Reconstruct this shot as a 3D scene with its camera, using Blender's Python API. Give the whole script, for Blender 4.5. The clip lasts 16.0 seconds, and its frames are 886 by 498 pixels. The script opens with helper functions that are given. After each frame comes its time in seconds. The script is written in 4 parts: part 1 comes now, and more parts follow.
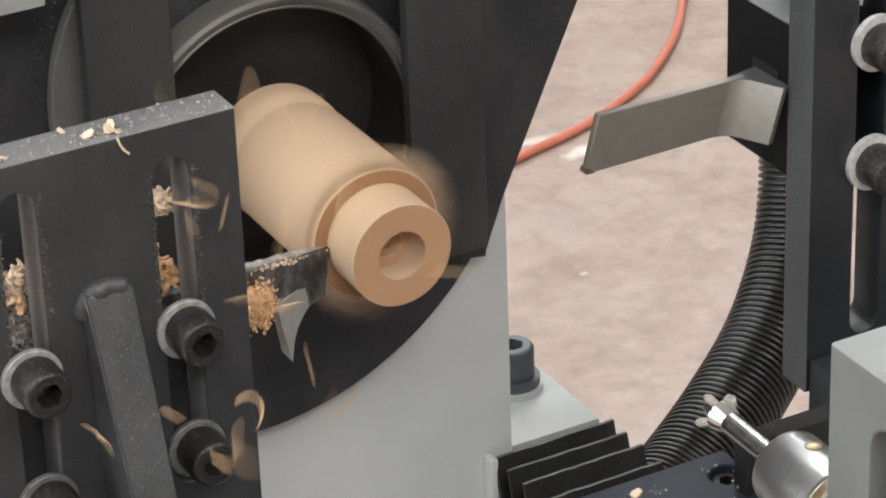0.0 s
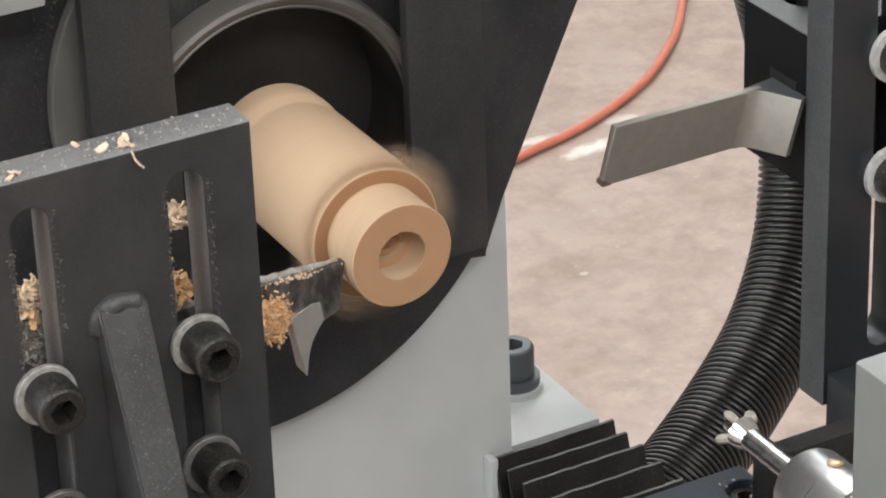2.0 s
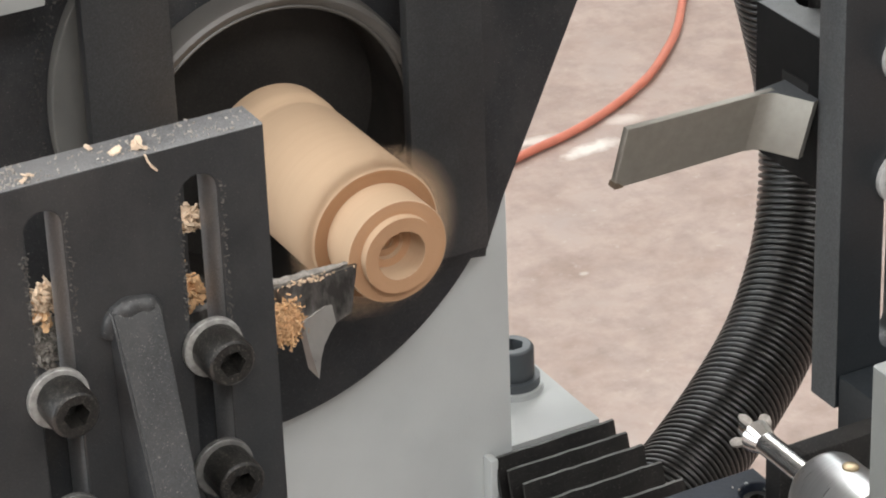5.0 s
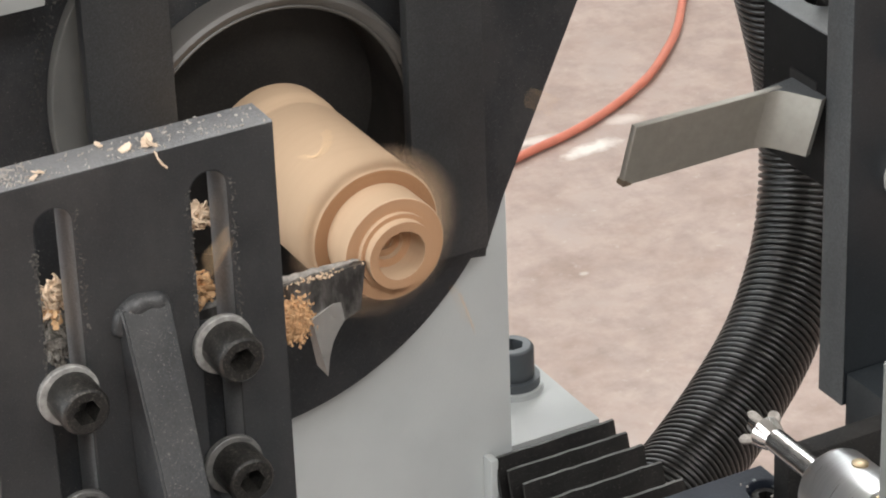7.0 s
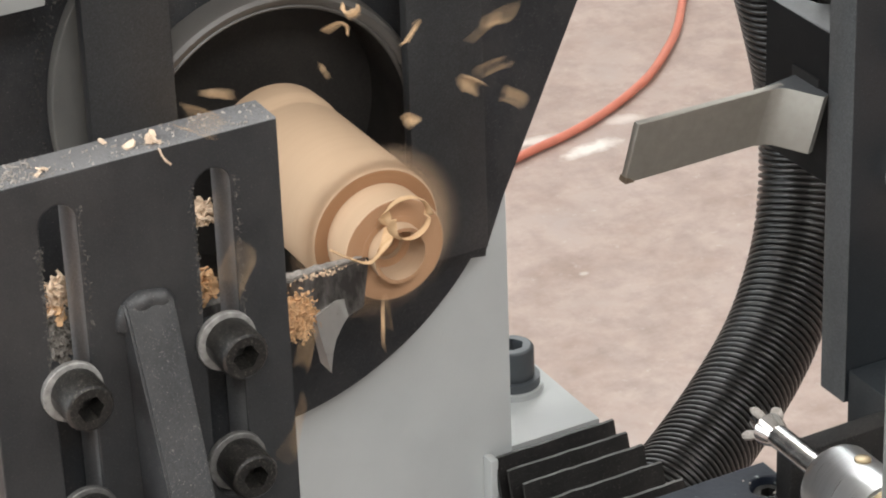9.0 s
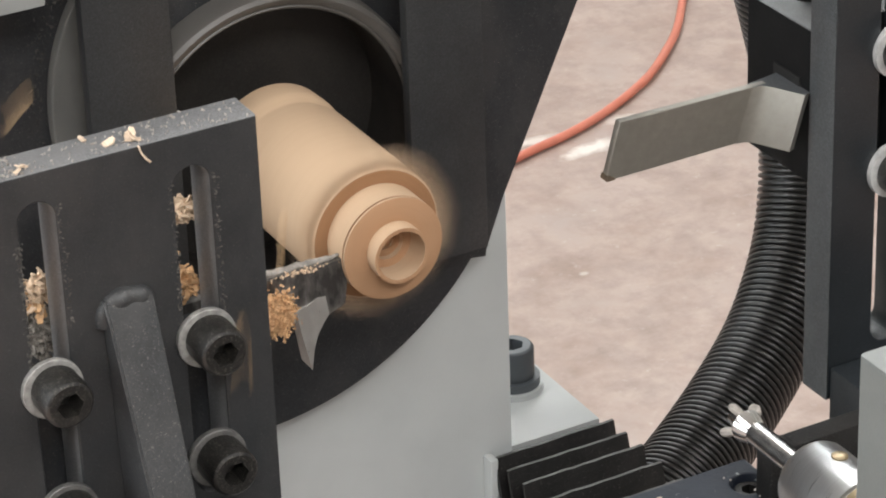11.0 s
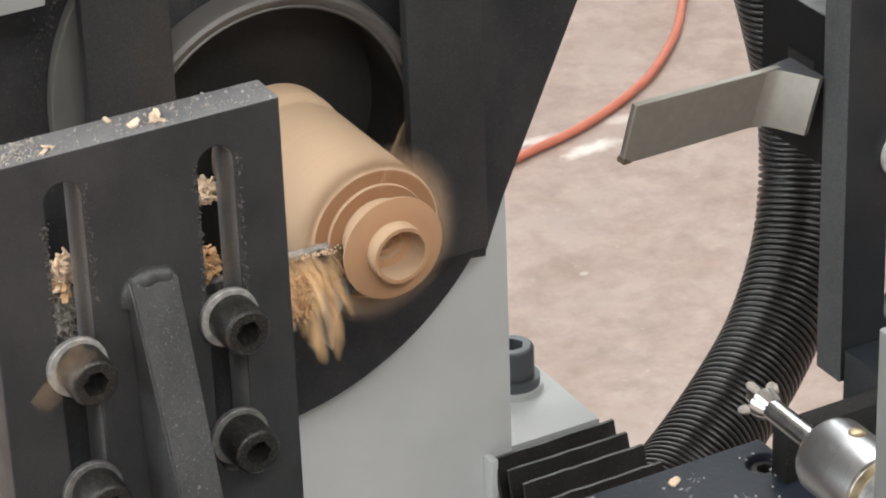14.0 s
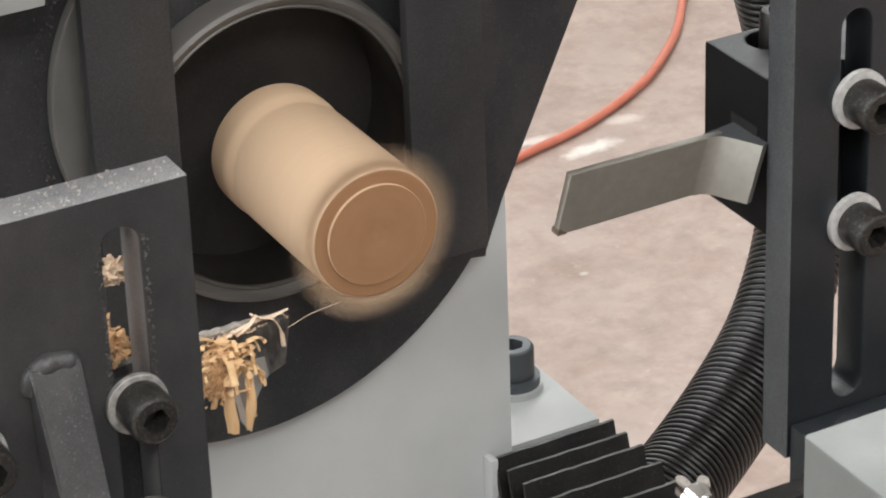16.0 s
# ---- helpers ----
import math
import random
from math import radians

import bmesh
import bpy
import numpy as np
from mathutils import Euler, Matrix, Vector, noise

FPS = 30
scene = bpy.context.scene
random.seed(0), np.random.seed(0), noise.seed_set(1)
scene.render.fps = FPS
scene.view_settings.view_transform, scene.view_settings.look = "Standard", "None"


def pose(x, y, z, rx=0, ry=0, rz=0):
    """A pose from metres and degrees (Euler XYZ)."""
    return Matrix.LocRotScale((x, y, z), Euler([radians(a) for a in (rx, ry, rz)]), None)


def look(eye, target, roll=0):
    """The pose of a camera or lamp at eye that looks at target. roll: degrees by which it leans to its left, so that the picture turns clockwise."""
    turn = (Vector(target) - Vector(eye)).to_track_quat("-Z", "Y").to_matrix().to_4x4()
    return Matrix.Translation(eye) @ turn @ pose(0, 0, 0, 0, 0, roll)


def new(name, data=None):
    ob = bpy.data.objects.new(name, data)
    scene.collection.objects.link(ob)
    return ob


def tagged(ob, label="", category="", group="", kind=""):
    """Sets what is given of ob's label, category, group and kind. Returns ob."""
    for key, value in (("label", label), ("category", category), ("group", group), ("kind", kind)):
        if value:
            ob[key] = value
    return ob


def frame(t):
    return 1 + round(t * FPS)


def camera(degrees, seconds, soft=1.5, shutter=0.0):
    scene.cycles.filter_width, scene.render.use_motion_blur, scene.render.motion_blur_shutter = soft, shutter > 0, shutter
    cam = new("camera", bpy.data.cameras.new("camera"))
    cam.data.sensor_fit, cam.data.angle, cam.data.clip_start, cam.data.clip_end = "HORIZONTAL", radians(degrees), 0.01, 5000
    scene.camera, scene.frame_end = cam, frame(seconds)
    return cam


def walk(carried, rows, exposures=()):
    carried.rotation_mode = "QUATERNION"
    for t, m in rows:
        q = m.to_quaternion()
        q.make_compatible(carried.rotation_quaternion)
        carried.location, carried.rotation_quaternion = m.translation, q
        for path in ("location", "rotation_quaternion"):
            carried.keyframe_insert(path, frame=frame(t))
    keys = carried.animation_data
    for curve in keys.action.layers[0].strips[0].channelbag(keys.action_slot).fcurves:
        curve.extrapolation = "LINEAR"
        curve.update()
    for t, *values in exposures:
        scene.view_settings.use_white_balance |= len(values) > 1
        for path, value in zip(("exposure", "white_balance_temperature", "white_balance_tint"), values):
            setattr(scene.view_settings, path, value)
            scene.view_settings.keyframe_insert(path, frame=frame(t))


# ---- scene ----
cam = camera(15.98, 16.0, soft=2.0, shutter=0.6)
EYE = (-0.4693, -0.8964, 1.5530)
GAZE = (-0.4693 + 0.4118, -0.8964 + 0.7809, 1.5530 - 0.4698)
walk(cam, [(0.0, look(EYE, GAZE, -2.177)), (16.0, look(EYE, GAZE, -2.177))])

# ---------------------------------------------------------------- light
world = bpy.data.worlds.new("world")
scene.world = world
world.use_nodes = True
world.node_tree.nodes["Background"].inputs[0].default_value = (0.75, 0.82, 1.0, 1)
world.node_tree.nodes["Background"].inputs[1].default_value = 0.25
scene.view_settings.exposure = 0.0


def ceiling_lamp(x, y, z, sx, sy, watts, colour):
    lamp = bpy.data.lights.new("ceiling_lamp", "AREA")
    lamp.shape, lamp.size, lamp.size_y, lamp.energy, lamp.color = "RECTANGLE", sx, sy, watts, colour
    ob = new("ceiling_lamp", lamp)
    ob.location = (x, y, z)
    return ob


for lx, ly, watts in ((-1.0, -3.2, 175), (-2.6, 0.2, 90), (1.6, 2.4, 75), (1.8, -1.6, 60)):
    ceiling_lamp(lx, ly, 3.85, 2.4, 1.2, watts, (1.0, 0.98, 0.97))
# added daylight-tinted lamps before the closed far and left walls, no windows there
window_light = ceiling_lamp(2.2, 5.9, 4.3, 6.5, 2.6, 330, (0.86, 0.94, 1.0))
window_light.name, window_light.rotation_euler = "window_light", (radians(90), 0, 0)
window_light = ceiling_lamp(-5.9, 0.8, 2.3, 2.4, 5.5, 230, (0.90, 0.96, 1.0))
window_light.name, window_light.rotation_euler = "window_light", (0, radians(-90), 0)

# ---------------------------------------------------------------- materials


class Nodes:
    """A node material under construction."""

    def __init__(self, name):
        self.mat = bpy.data.materials.new(name)
        self.mat.use_nodes = True
        self.tree = self.mat.node_tree
        self.bsdf = self.tree.nodes["Principled BSDF"]

    def add(self, kind, **inputs):
        node = self.tree.nodes.new(kind)
        for key, value in inputs.items():
            self.put(node, key.replace("_", " "), value)
        return node

    def put(self, node, key, value):
        socket = node.inputs[key]
        if hasattr(value, "is_output"):
            self.tree.links.new(value, socket)
        else:
            socket.default_value = value

    def coords(self, stretch=(1, 1, 1)):
        tc = self.add("ShaderNodeTexCoord")
        mp = self.add("ShaderNodeMapping")
        self.put(mp, "Vector", tc.outputs["Object"])
        mp.inputs["Scale"].default_value = stretch
        return mp.outputs[0]

    def noise(self, scale, detail=4, stretch=(1, 1, 1), rough=0.6):
        return self.add("ShaderNodeTexNoise", Vector=self.coords(stretch), Scale=scale, Detail=detail, Roughness=rough).outputs["Fac"]

    def ramp(self, fac, stops):
        node = self.add("ShaderNodeValToRGB", Fac=fac)
        el = node.color_ramp.elements
        while len(el) < len(stops):
            el.new(0.5)
        for e, (p, c) in zip(el, stops):
            e.position, e.color = p, (*c, 1) if len(c) == 3 else c
        return node.outputs[0]

    def mix(self, fac, a, b, blend="MIX"):
        node = self.tree.nodes.new("ShaderNodeMix")
        node.data_type, node.blend_type = "RGBA", blend
        for i, val in ((0, fac), (6, a), (7, b)):
            if hasattr(val, "is_output"):
                self.tree.links.new(val, node.inputs[i])
            else:
                node.inputs[i].default_value = val if i == 0 else (*val, 1)
        return node.outputs[2]

    def bump(self, height, strength=0.2, distance=0.001):
        b = self.add("ShaderNodeBump", Height=height, Strength=strength, Distance=distance)
        self.put(self.bsdf, "Normal", b.outputs[0])

    def set(self, **inputs):
        for key, value in inputs.items():
            self.put(self.bsdf, key.replace("_", " "), value)
        return self.mat


def grey(a):
    return (a, a, a)


def painted(name, low, high, rough, dust=0.0, dust_colour=(0.5, 0.47, 0.43), grain=900, gloss=0.5):
    """Paint with fine texture, slow stains and specks of dust."""
    n = Nodes(name)
    base = n.ramp(n.noise(22, 5), ((0.3, low), (0.7, high)))
    if dust:
        specks = n.ramp(n.noise(1700, 2, rough=0.6), ((0.70 - 0.055 * dust, grey(0)), (0.79 - 0.055 * dust, grey(0.8))))
        veil = n.ramp(n.noise(60, 6), ((0.4, grey(0)), (0.75, grey(0.5))))
        base = n.mix(veil, base, tuple(0.5 * (a + b) for a, b in zip(high, dust_colour)) if dust > 1.5 else high)
    if dust >= 0.5:
        base = n.mix(1.0, base, n.ramp(n.noise(1300, 4, rough=0.7), ((0.30, grey(0.55)), (0.50, grey(0.95)), (0.72, grey(1.6)))), "MULTIPLY")
    if dust >= 0.9:
        flakes = n.ramp(n.noise(620, 3, rough=0.5), ((0.80 - 0.10 * dust, grey(0)), (0.84 - 0.10 * dust, grey(0.7))))
        base = n.mix(flakes, base, tuple(0.8 * v for v in dust_colour))
    if dust >= 0.8:
        mottle = n.ramp(n.noise(34, 7, (1, 1, 0.55), 0.72), ((0.44, grey(0)), (0.62, grey(0.55))))
        base = n.mix(mottle, base, tuple(0.8 * h + 0.11 * d for h, d in zip(high, dust_colour)))
    if dust:
        base = n.mix(specks, base, dust_colour)
    n.bump(n.noise(grain, 3), 0.25, 0.0004)
    r = n.ramp(n.noise(40, 4), ((0.3, grey(rough - 0.08)), (0.7, grey(rough + 0.1))))
    return n.set(Base_Color=base, Roughness=r, Specular_IOR_Level=gloss)


def make_wood(name, low, high):
    """Turned beech: fine rings round the spindle and pale fleck."""
    n = Nodes(name)
    rings = n.ramp(n.noise(60, 4, (0.4, 10, 0.4)), ((0.3, low), (0.7, high)))
    fleck = n.ramp(n.noise(240, 3, (1, 6, 1)), ((0.35, grey(0.96)), (0.65, grey(1.0))))
    n.bump(n.noise(300, 3, (0.3, 9, 0.3)), 0.03, 0.0003)
    return n.set(Base_Color=n.mix(1.0, rings, fleck, "MULTIPLY"), Roughness=0.62, Specular_IOR_Level=0.25)


def end_grain(name, low, high):
    n = Nodes(name)
    blotch = n.ramp(n.noise(160, 6, (1, 0.2, 1)), ((0.3, low), (0.7, high)))
    pores = n.ramp(n.noise(1500, 2, (1, 0.1, 1)), ((0.35, grey(0.86)), (0.6, grey(1.0))))
    return n.set(Base_Color=n.mix(1.0, blotch, pores, "MULTIPLY"), Roughness=0.8, Specular_IOR_Level=0.15)


def metal(name, colour, rough, stretch=(1, 1, 1), scratch=0.1, relief=0.08):
    n = Nodes(name)
    c = n.ramp(n.noise(180, 5, stretch), ((0.3, tuple(0.88 * v for v in colour)), (0.7, colour)))
    r = n.ramp(n.noise(420, 4, stretch), ((0.3, grey(max(rough - scratch, 0.04))), (0.7, grey(rough + scratch))))
    n.bump(n.noise(700, 3, stretch), relief, 0.0003)
    return n.set(Base_Color=c, Metallic=1.0, Roughness=r)


def make_floor():
    """Worn, sealed concrete with pinkish blotches, fine mottling and a few sheen spots put into the colour."""
    n = Nodes("worn_concrete")
    big = n.ramp(n.noise(7.5, 7, rough=0.68), ((0.30, (0.318, 0.236, 0.202)), (0.44, (0.362, 0.274, 0.236)), (0.56, (0.408, 0.318, 0.276)), (0.70, (0.358, 0.290, 0.262))))
    small = n.ramp(n.noise(30, 8, rough=0.7), ((0.28, grey(0.81)), (0.52, grey(0.96)), (0.76, grey(1.06))))
    rust = n.ramp(n.noise(11, 7, rough=0.7), ((0.48, grey(0)), (0.64, grey(0.5))))
    pale = n.ramp(n.noise(75, 6, rough=0.7), ((0.60, grey(0)), (0.72, grey(0.55))))
    c = n.mix(rust, big, (0.318, 0.222, 0.180))
    c = n.mix(1.0, c, small, "MULTIPLY")
    c = n.mix(pale, c, (0.50, 0.44, 0.40))
    # bright sheen of the floor painted in as ragged white spots
    for x, y, lx, ly, turn, most in ((1.145, 1.8045, 0.040, 0.0115, 6, 0.8), (1.212, 1.850, 0.026, 0.013, -14, 0.45), (1.100, 1.856, 0.034, 0.0085, -2, 0.6), (0.9885, 1.560, 0.005, 0.004, 0, 0.35)):
        tc = n.add("ShaderNodeTexCoord")
        mp = n.add("ShaderNodeMapping")
        mp.vector_type = "TEXTURE"
        n.put(mp, "Vector", tc.outputs["Object"])
        mp.inputs["Location"].default_value = (x, y, 0)
        mp.inputs["Rotation"].default_value = (0, 0, radians(turn))
        mp.inputs["Scale"].default_value = (lx, ly, 1)
        size = n.add("ShaderNodeVectorMath")
        size.operation = "LENGTH"
        n.put(size, 0, mp.outputs[0])
        ragged = n.add("ShaderNodeMath")
        ragged.operation = "ADD"
        n.put(ragged, 0, size.outputs["Value"])
        wobble = n.ramp(n.noise(45, 4), ((0.25, grey(0)), (0.75, grey(1.0))))
        n.put(ragged, 1, wobble)
        edge = n.add("ShaderNodeMapRange", Value=ragged.outputs[0])
        for key, value in (("From Min", 0.9), ("From Max", 1.75), ("To Min", most), ("To Max", 0.0)):
            n.put(edge, key, value)
        c = n.mix(edge.outputs[0], c, (0.76, 0.72, 0.67))
    n.bump(n.noise(70, 6), 0.12, 0.002)
    r = n.ramp(n.noise(6, 5), ((0.35, grey(0.30)), (0.65, grey(0.5))))
    return n.set(Base_Color=c, Roughness=r, Specular_IOR_Level=0.4)


def plain(name, colour, rough, scale=30, spread=0.12):
    n = Nodes(name)
    c = n.ramp(n.noise(scale, 5), ((0.3, tuple(v * (1 - spread) for v in colour)), (0.7, tuple(min(v * (1 + spread), 1) for v in colour))))
    n.bump(n.noise(scale * 12, 3), 0.15, 0.0006)
    return n.set(Base_Color=c, Roughness=rough)


M_BLACK = painted("black_paint_dusty", (0.0150, 0.0170, 0.0190), (0.0300, 0.0325, 0.0350), 0.40, 0.9, (0.20, 0.18, 0.165), gloss=0.75)
# grey sheen on the left plate's top painted in, with dust specks
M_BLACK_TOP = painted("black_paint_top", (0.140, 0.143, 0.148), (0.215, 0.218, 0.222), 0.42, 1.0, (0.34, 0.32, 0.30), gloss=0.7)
M_HOUSING = painted("black_paint_housing", (0.0138, 0.0154, 0.0174), (0.0240, 0.0262, 0.0290), 0.5, 0.8, (0.25, 0.22, 0.2))
M_GREY = painted("grey_machine_paint", (0.455, 0.480, 0.478), (0.505, 0.530, 0.526), 0.42, 0.2, (0.3, 0.29, 0.28))
M_WHITE = painted("off_white_machine_paint", (0.31, 0.325, 0.32), (0.345, 0.36, 0.355), 0.4)


def chipped_blue():
    n = Nodes("chipped_blue_paint")
    base = n.ramp(n.noise(25, 5), ((0.3, (0.010, 0.0135, 0.022)), (0.7, (0.018, 0.023, 0.036))))
    bare = n.ramp(n.noise(70, 7, rough=0.75), ((0.60, grey(0)), (0.62, grey(1))))
    n.bump(n.noise(500, 4), 0.3, 0.0005)
    return n.set(Base_Color=n.mix(bare, base, (0.30, 0.32, 0.31)), Roughness=0.5, Specular_IOR_Level=0.35)


M_BLUE = chipped_blue()
M_RESIN = plain("brown_resin", (0.115, 0.085, 0.058), 0.5, 300, 0.3)
M_CRUST = plain("pale_resin_crust", (0.27, 0.25, 0.225), 0.6, 500, 0.4)
M_SAWDUST = plain("orange_sawdust", (0.61, 0.375, 0.195), 0.8, 400, 0.3)
M_GREY_CHIP = plain("grey_dirty_sawdust", (0.21, 0.19, 0.165), 0.8, 260, 0.7)
M_PALE_CHIP = plain("pale_sawdust", (0.68, 0.52, 0.37), 0.8, 400, 0.3)
M_GUSSET = painted("dusty_black_weldment", (0.0180, 0.0195, 0.0215), (0.038, 0.0405, 0.0435), 0.44, 1.2, (0.26, 0.245, 0.225), gloss=0.7)
M_BRACKET = painted("grey_bracket_paint", (0.148, 0.160, 0.154), (0.176, 0.188, 0.182), 0.42)
M_WOOD = make_wood("turned_beech", (0.535, 0.383, 0.254), (0.560, 0.405, 0.272))
M_END = end_grain("beech_end_grain", (0.300, 0.158, 0.080), (0.365, 0.205, 0.109))
# end grain of the tail pieces, paler than the body's step
M_END_PALE = end_grain("paler_end_grain", (0.415, 0.238, 0.132), (0.470, 0.285, 0.168))
M_SHAVING = make_wood("wood_shaving", (0.60, 0.38, 0.20), (0.72, 0.52, 0.32))
M_PALE_SHAVING = make_wood("pale_shaving", (0.66, 0.50, 0.36), (0.80, 0.66, 0.52))
M_STRAND = make_wood("orange_shaving", (0.68, 0.43, 0.22), (0.80, 0.57, 0.33))
M_CHROME = metal("ground_chrome", (0.58, 0.57, 0.56), 0.20, (1, 1, 1), 0.07)
M_TURNED = metal("turned_aluminium", (0.66, 0.67, 0.68), 0.30, (0.15, 9, 0.15), 0.03)
M_BRASS = metal("dull_brass", (0.42, 0.34, 0.22), 0.36)
M_BLADE = metal("carbide_blade", (0.375, 0.36, 0.325), 0.58, (1, 1, 1), 0.04)


def mottled_steel():
    """Ground tool steel; dark reflections and shade put into a mottled colour."""
    n = Nodes("mottled_tool_steel")
    mottle = n.ramp(n.noise(95, 5, (1.3, 1, 0.45), 0.65), ((0.38, (0.13, 0.125, 0.12)), (0.52, (0.31, 0.30, 0.285)), (0.68, (0.60, 0.59, 0.57))))
    r = n.ramp(n.noise(110, 4), ((0.3, grey(0.36)), (0.7, grey(0.62))))
    n.bump(n.noise(160, 4), 0.12, 0.0006)
    return n.set(Base_Color=mottle, Metallic=1.0, Roughness=r)


M_BRIGHT = mottled_steel()
# brighter copy of the cutter steel for the hook that catches light
M_HOOK_STEEL = metal("brighter_hook_steel", (0.52, 0.51, 0.49), 0.40, (1, 1, 0.4), 0.14)


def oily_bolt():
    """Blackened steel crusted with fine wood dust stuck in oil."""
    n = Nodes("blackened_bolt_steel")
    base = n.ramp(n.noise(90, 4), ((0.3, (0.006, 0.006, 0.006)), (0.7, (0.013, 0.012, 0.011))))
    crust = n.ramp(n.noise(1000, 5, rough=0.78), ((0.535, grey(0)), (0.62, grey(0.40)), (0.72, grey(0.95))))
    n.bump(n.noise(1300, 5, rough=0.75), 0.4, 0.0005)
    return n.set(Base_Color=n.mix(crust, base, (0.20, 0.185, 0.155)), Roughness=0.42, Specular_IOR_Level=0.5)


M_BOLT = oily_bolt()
M_BOLT_DARK = painted("dark_blackened_steel", (0.006, 0.006, 0.006), (0.016, 0.015, 0.014), 0.34, 0.9, (0.20, 0.18, 0.15), gloss=0.8)
# zinc in three tones: brightest at the right plate, darkest on lower washers
M_BRIGHT_ZINC = plain("brighter_zinc_plating", (0.50, 0.50, 0.49), 0.26, 300, 0.2)
M_DARK_ZINC = plain("darker_zinc_plating", (0.13, 0.128, 0.122), 0.36, 300, 0.35)
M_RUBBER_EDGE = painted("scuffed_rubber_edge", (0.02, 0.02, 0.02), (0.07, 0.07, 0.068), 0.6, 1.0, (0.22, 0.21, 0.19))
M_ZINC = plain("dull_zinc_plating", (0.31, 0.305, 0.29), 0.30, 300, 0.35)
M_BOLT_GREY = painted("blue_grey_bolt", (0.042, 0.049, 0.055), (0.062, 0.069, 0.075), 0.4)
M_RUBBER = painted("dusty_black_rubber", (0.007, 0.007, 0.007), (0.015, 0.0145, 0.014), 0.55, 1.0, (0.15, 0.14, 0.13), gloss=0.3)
M_CONDUIT = plain("black_corrugated_plastic", (0.0125, 0.0120, 0.0115), 0.28, 80, 0.3)
M_HOSE = plain("red_hose_rubber", (0.55, 0.175, 0.115), 0.42, 40, 0.1)
M_FLOOR = make_floor()
M_WALL = plain("hall_wall_paint", (0.62, 0.61, 0.58), 0.8, 3, 0.06)
M_RING = painted("worn_ring", (0.066, 0.062, 0.056), (0.098, 0.092, 0.084), 0.40, gloss=0.8)
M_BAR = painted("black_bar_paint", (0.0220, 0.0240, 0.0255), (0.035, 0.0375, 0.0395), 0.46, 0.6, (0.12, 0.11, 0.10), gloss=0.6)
M_PALE = painted("pale_cover_paint", (0.105, 0.106, 0.100), (0.150, 0.150, 0.140), 0.5)
M_CHUCK = painted("dusty_chuck_face", (0.013, 0.0118, 0.0105), (0.024, 0.0215, 0.0190), 0.55, 0.8, (0.09, 0.075, 0.06))
# paler black: light on the right plate's left side and top, painted in
M_PALE_BLACK = painted("paler_black_paint", (0.052, 0.057, 0.060), (0.074, 0.080, 0.084), 0.46, 0.5, (0.16, 0.15, 0.14))
# darker copy of the black paint; the right plate's dimmer light put into colour
M_DARK_BLACK = painted("darker_black_paint", (0.0095, 0.0126, 0.0152), (0.0165, 0.0208, 0.0246), 0.44, 0.5, (0.16, 0.15, 0.14), gloss=0.6)
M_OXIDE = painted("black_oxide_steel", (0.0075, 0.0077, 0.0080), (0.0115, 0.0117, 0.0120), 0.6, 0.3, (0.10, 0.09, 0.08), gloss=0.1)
M_RECESS_DARK = plain("recess_dark", (0.006, 0.006, 0.006), 0.7)

# ---------------------------------------------------------------- mesh tools


def bm_mesh(name, bm, smooth=None):
    me = bpy.data.meshes.new(name)
    bmesh.ops.recalc_face_normals(bm, faces=bm.faces)
    bm.to_mesh(me)
    bm.free()
    if smooth is not None:
        for p in me.polygons:
            p.use_smooth = True
        me.set_sharp_from_angle(angle=radians(smooth))
    return me


def pale_tops(ob, inner):
    """Upward faces and the slots' inner sides: their light put into a paler, dust-specked black."""
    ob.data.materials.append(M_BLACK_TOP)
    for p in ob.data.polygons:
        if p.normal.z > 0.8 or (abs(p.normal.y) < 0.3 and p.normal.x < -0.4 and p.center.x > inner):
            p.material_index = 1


def part(name, me, material, parent=None, label="", smooth=35):
    """ONE mesh object under a thing or a part; me is a bmesh or a mesh."""
    if isinstance(me, bmesh.types.BMesh):
        me = bm_mesh(name, me, smooth)
    elif smooth is not None:
        me.set_sharp_from_angle(angle=radians(smooth))
    for m in material if isinstance(material, tuple) else (material,):
        me.materials.append(m)
    ob = new(name, me)
    ob.parent = parent
    if label:
        ob["label"] = label
    return ob


def box(x0, x1, y0, y1, z0, z1, bevel=0.0006, bm=None):
    bm = bm or bmesh.new()
    vs = bmesh.ops.create_cube(bm, size=1.0)["verts"]
    for v in vs:
        v.co = Vector(((x0 + x1) / 2 + v.co.x * (x1 - x0), (y0 + y1) / 2 + v.co.y * (y1 - y0), (z0 + z1) / 2 + v.co.z * (z1 - z0)))
    if bevel:
        edges = list({e for v in vs for e in v.link_edges})
        bmesh.ops.bevel(bm, geom=edges, offset=bevel, segments=2, affect="EDGES", profile=0.6)
    return bm


def circle(cx, cz, r, n=64, a0=0.0, a1=360.0):
    full = abs(a1 - a0) >= 360
    k = n if full else n + 1
    return [(cx + r * math.cos(radians(a0 + (a1 - a0) * i / n)), cz + r * math.sin(radians(a0 + (a1 - a0) * i / n))) for i in range(k)]


def slot(cx, z0, z1, w, n=10):
    """Outline of an upright slot with round ends."""
    r = w / 2
    return circle(cx, z1 - r, r, n, 0, 180) + circle(cx, z0 + r, r, n, 180, 360)


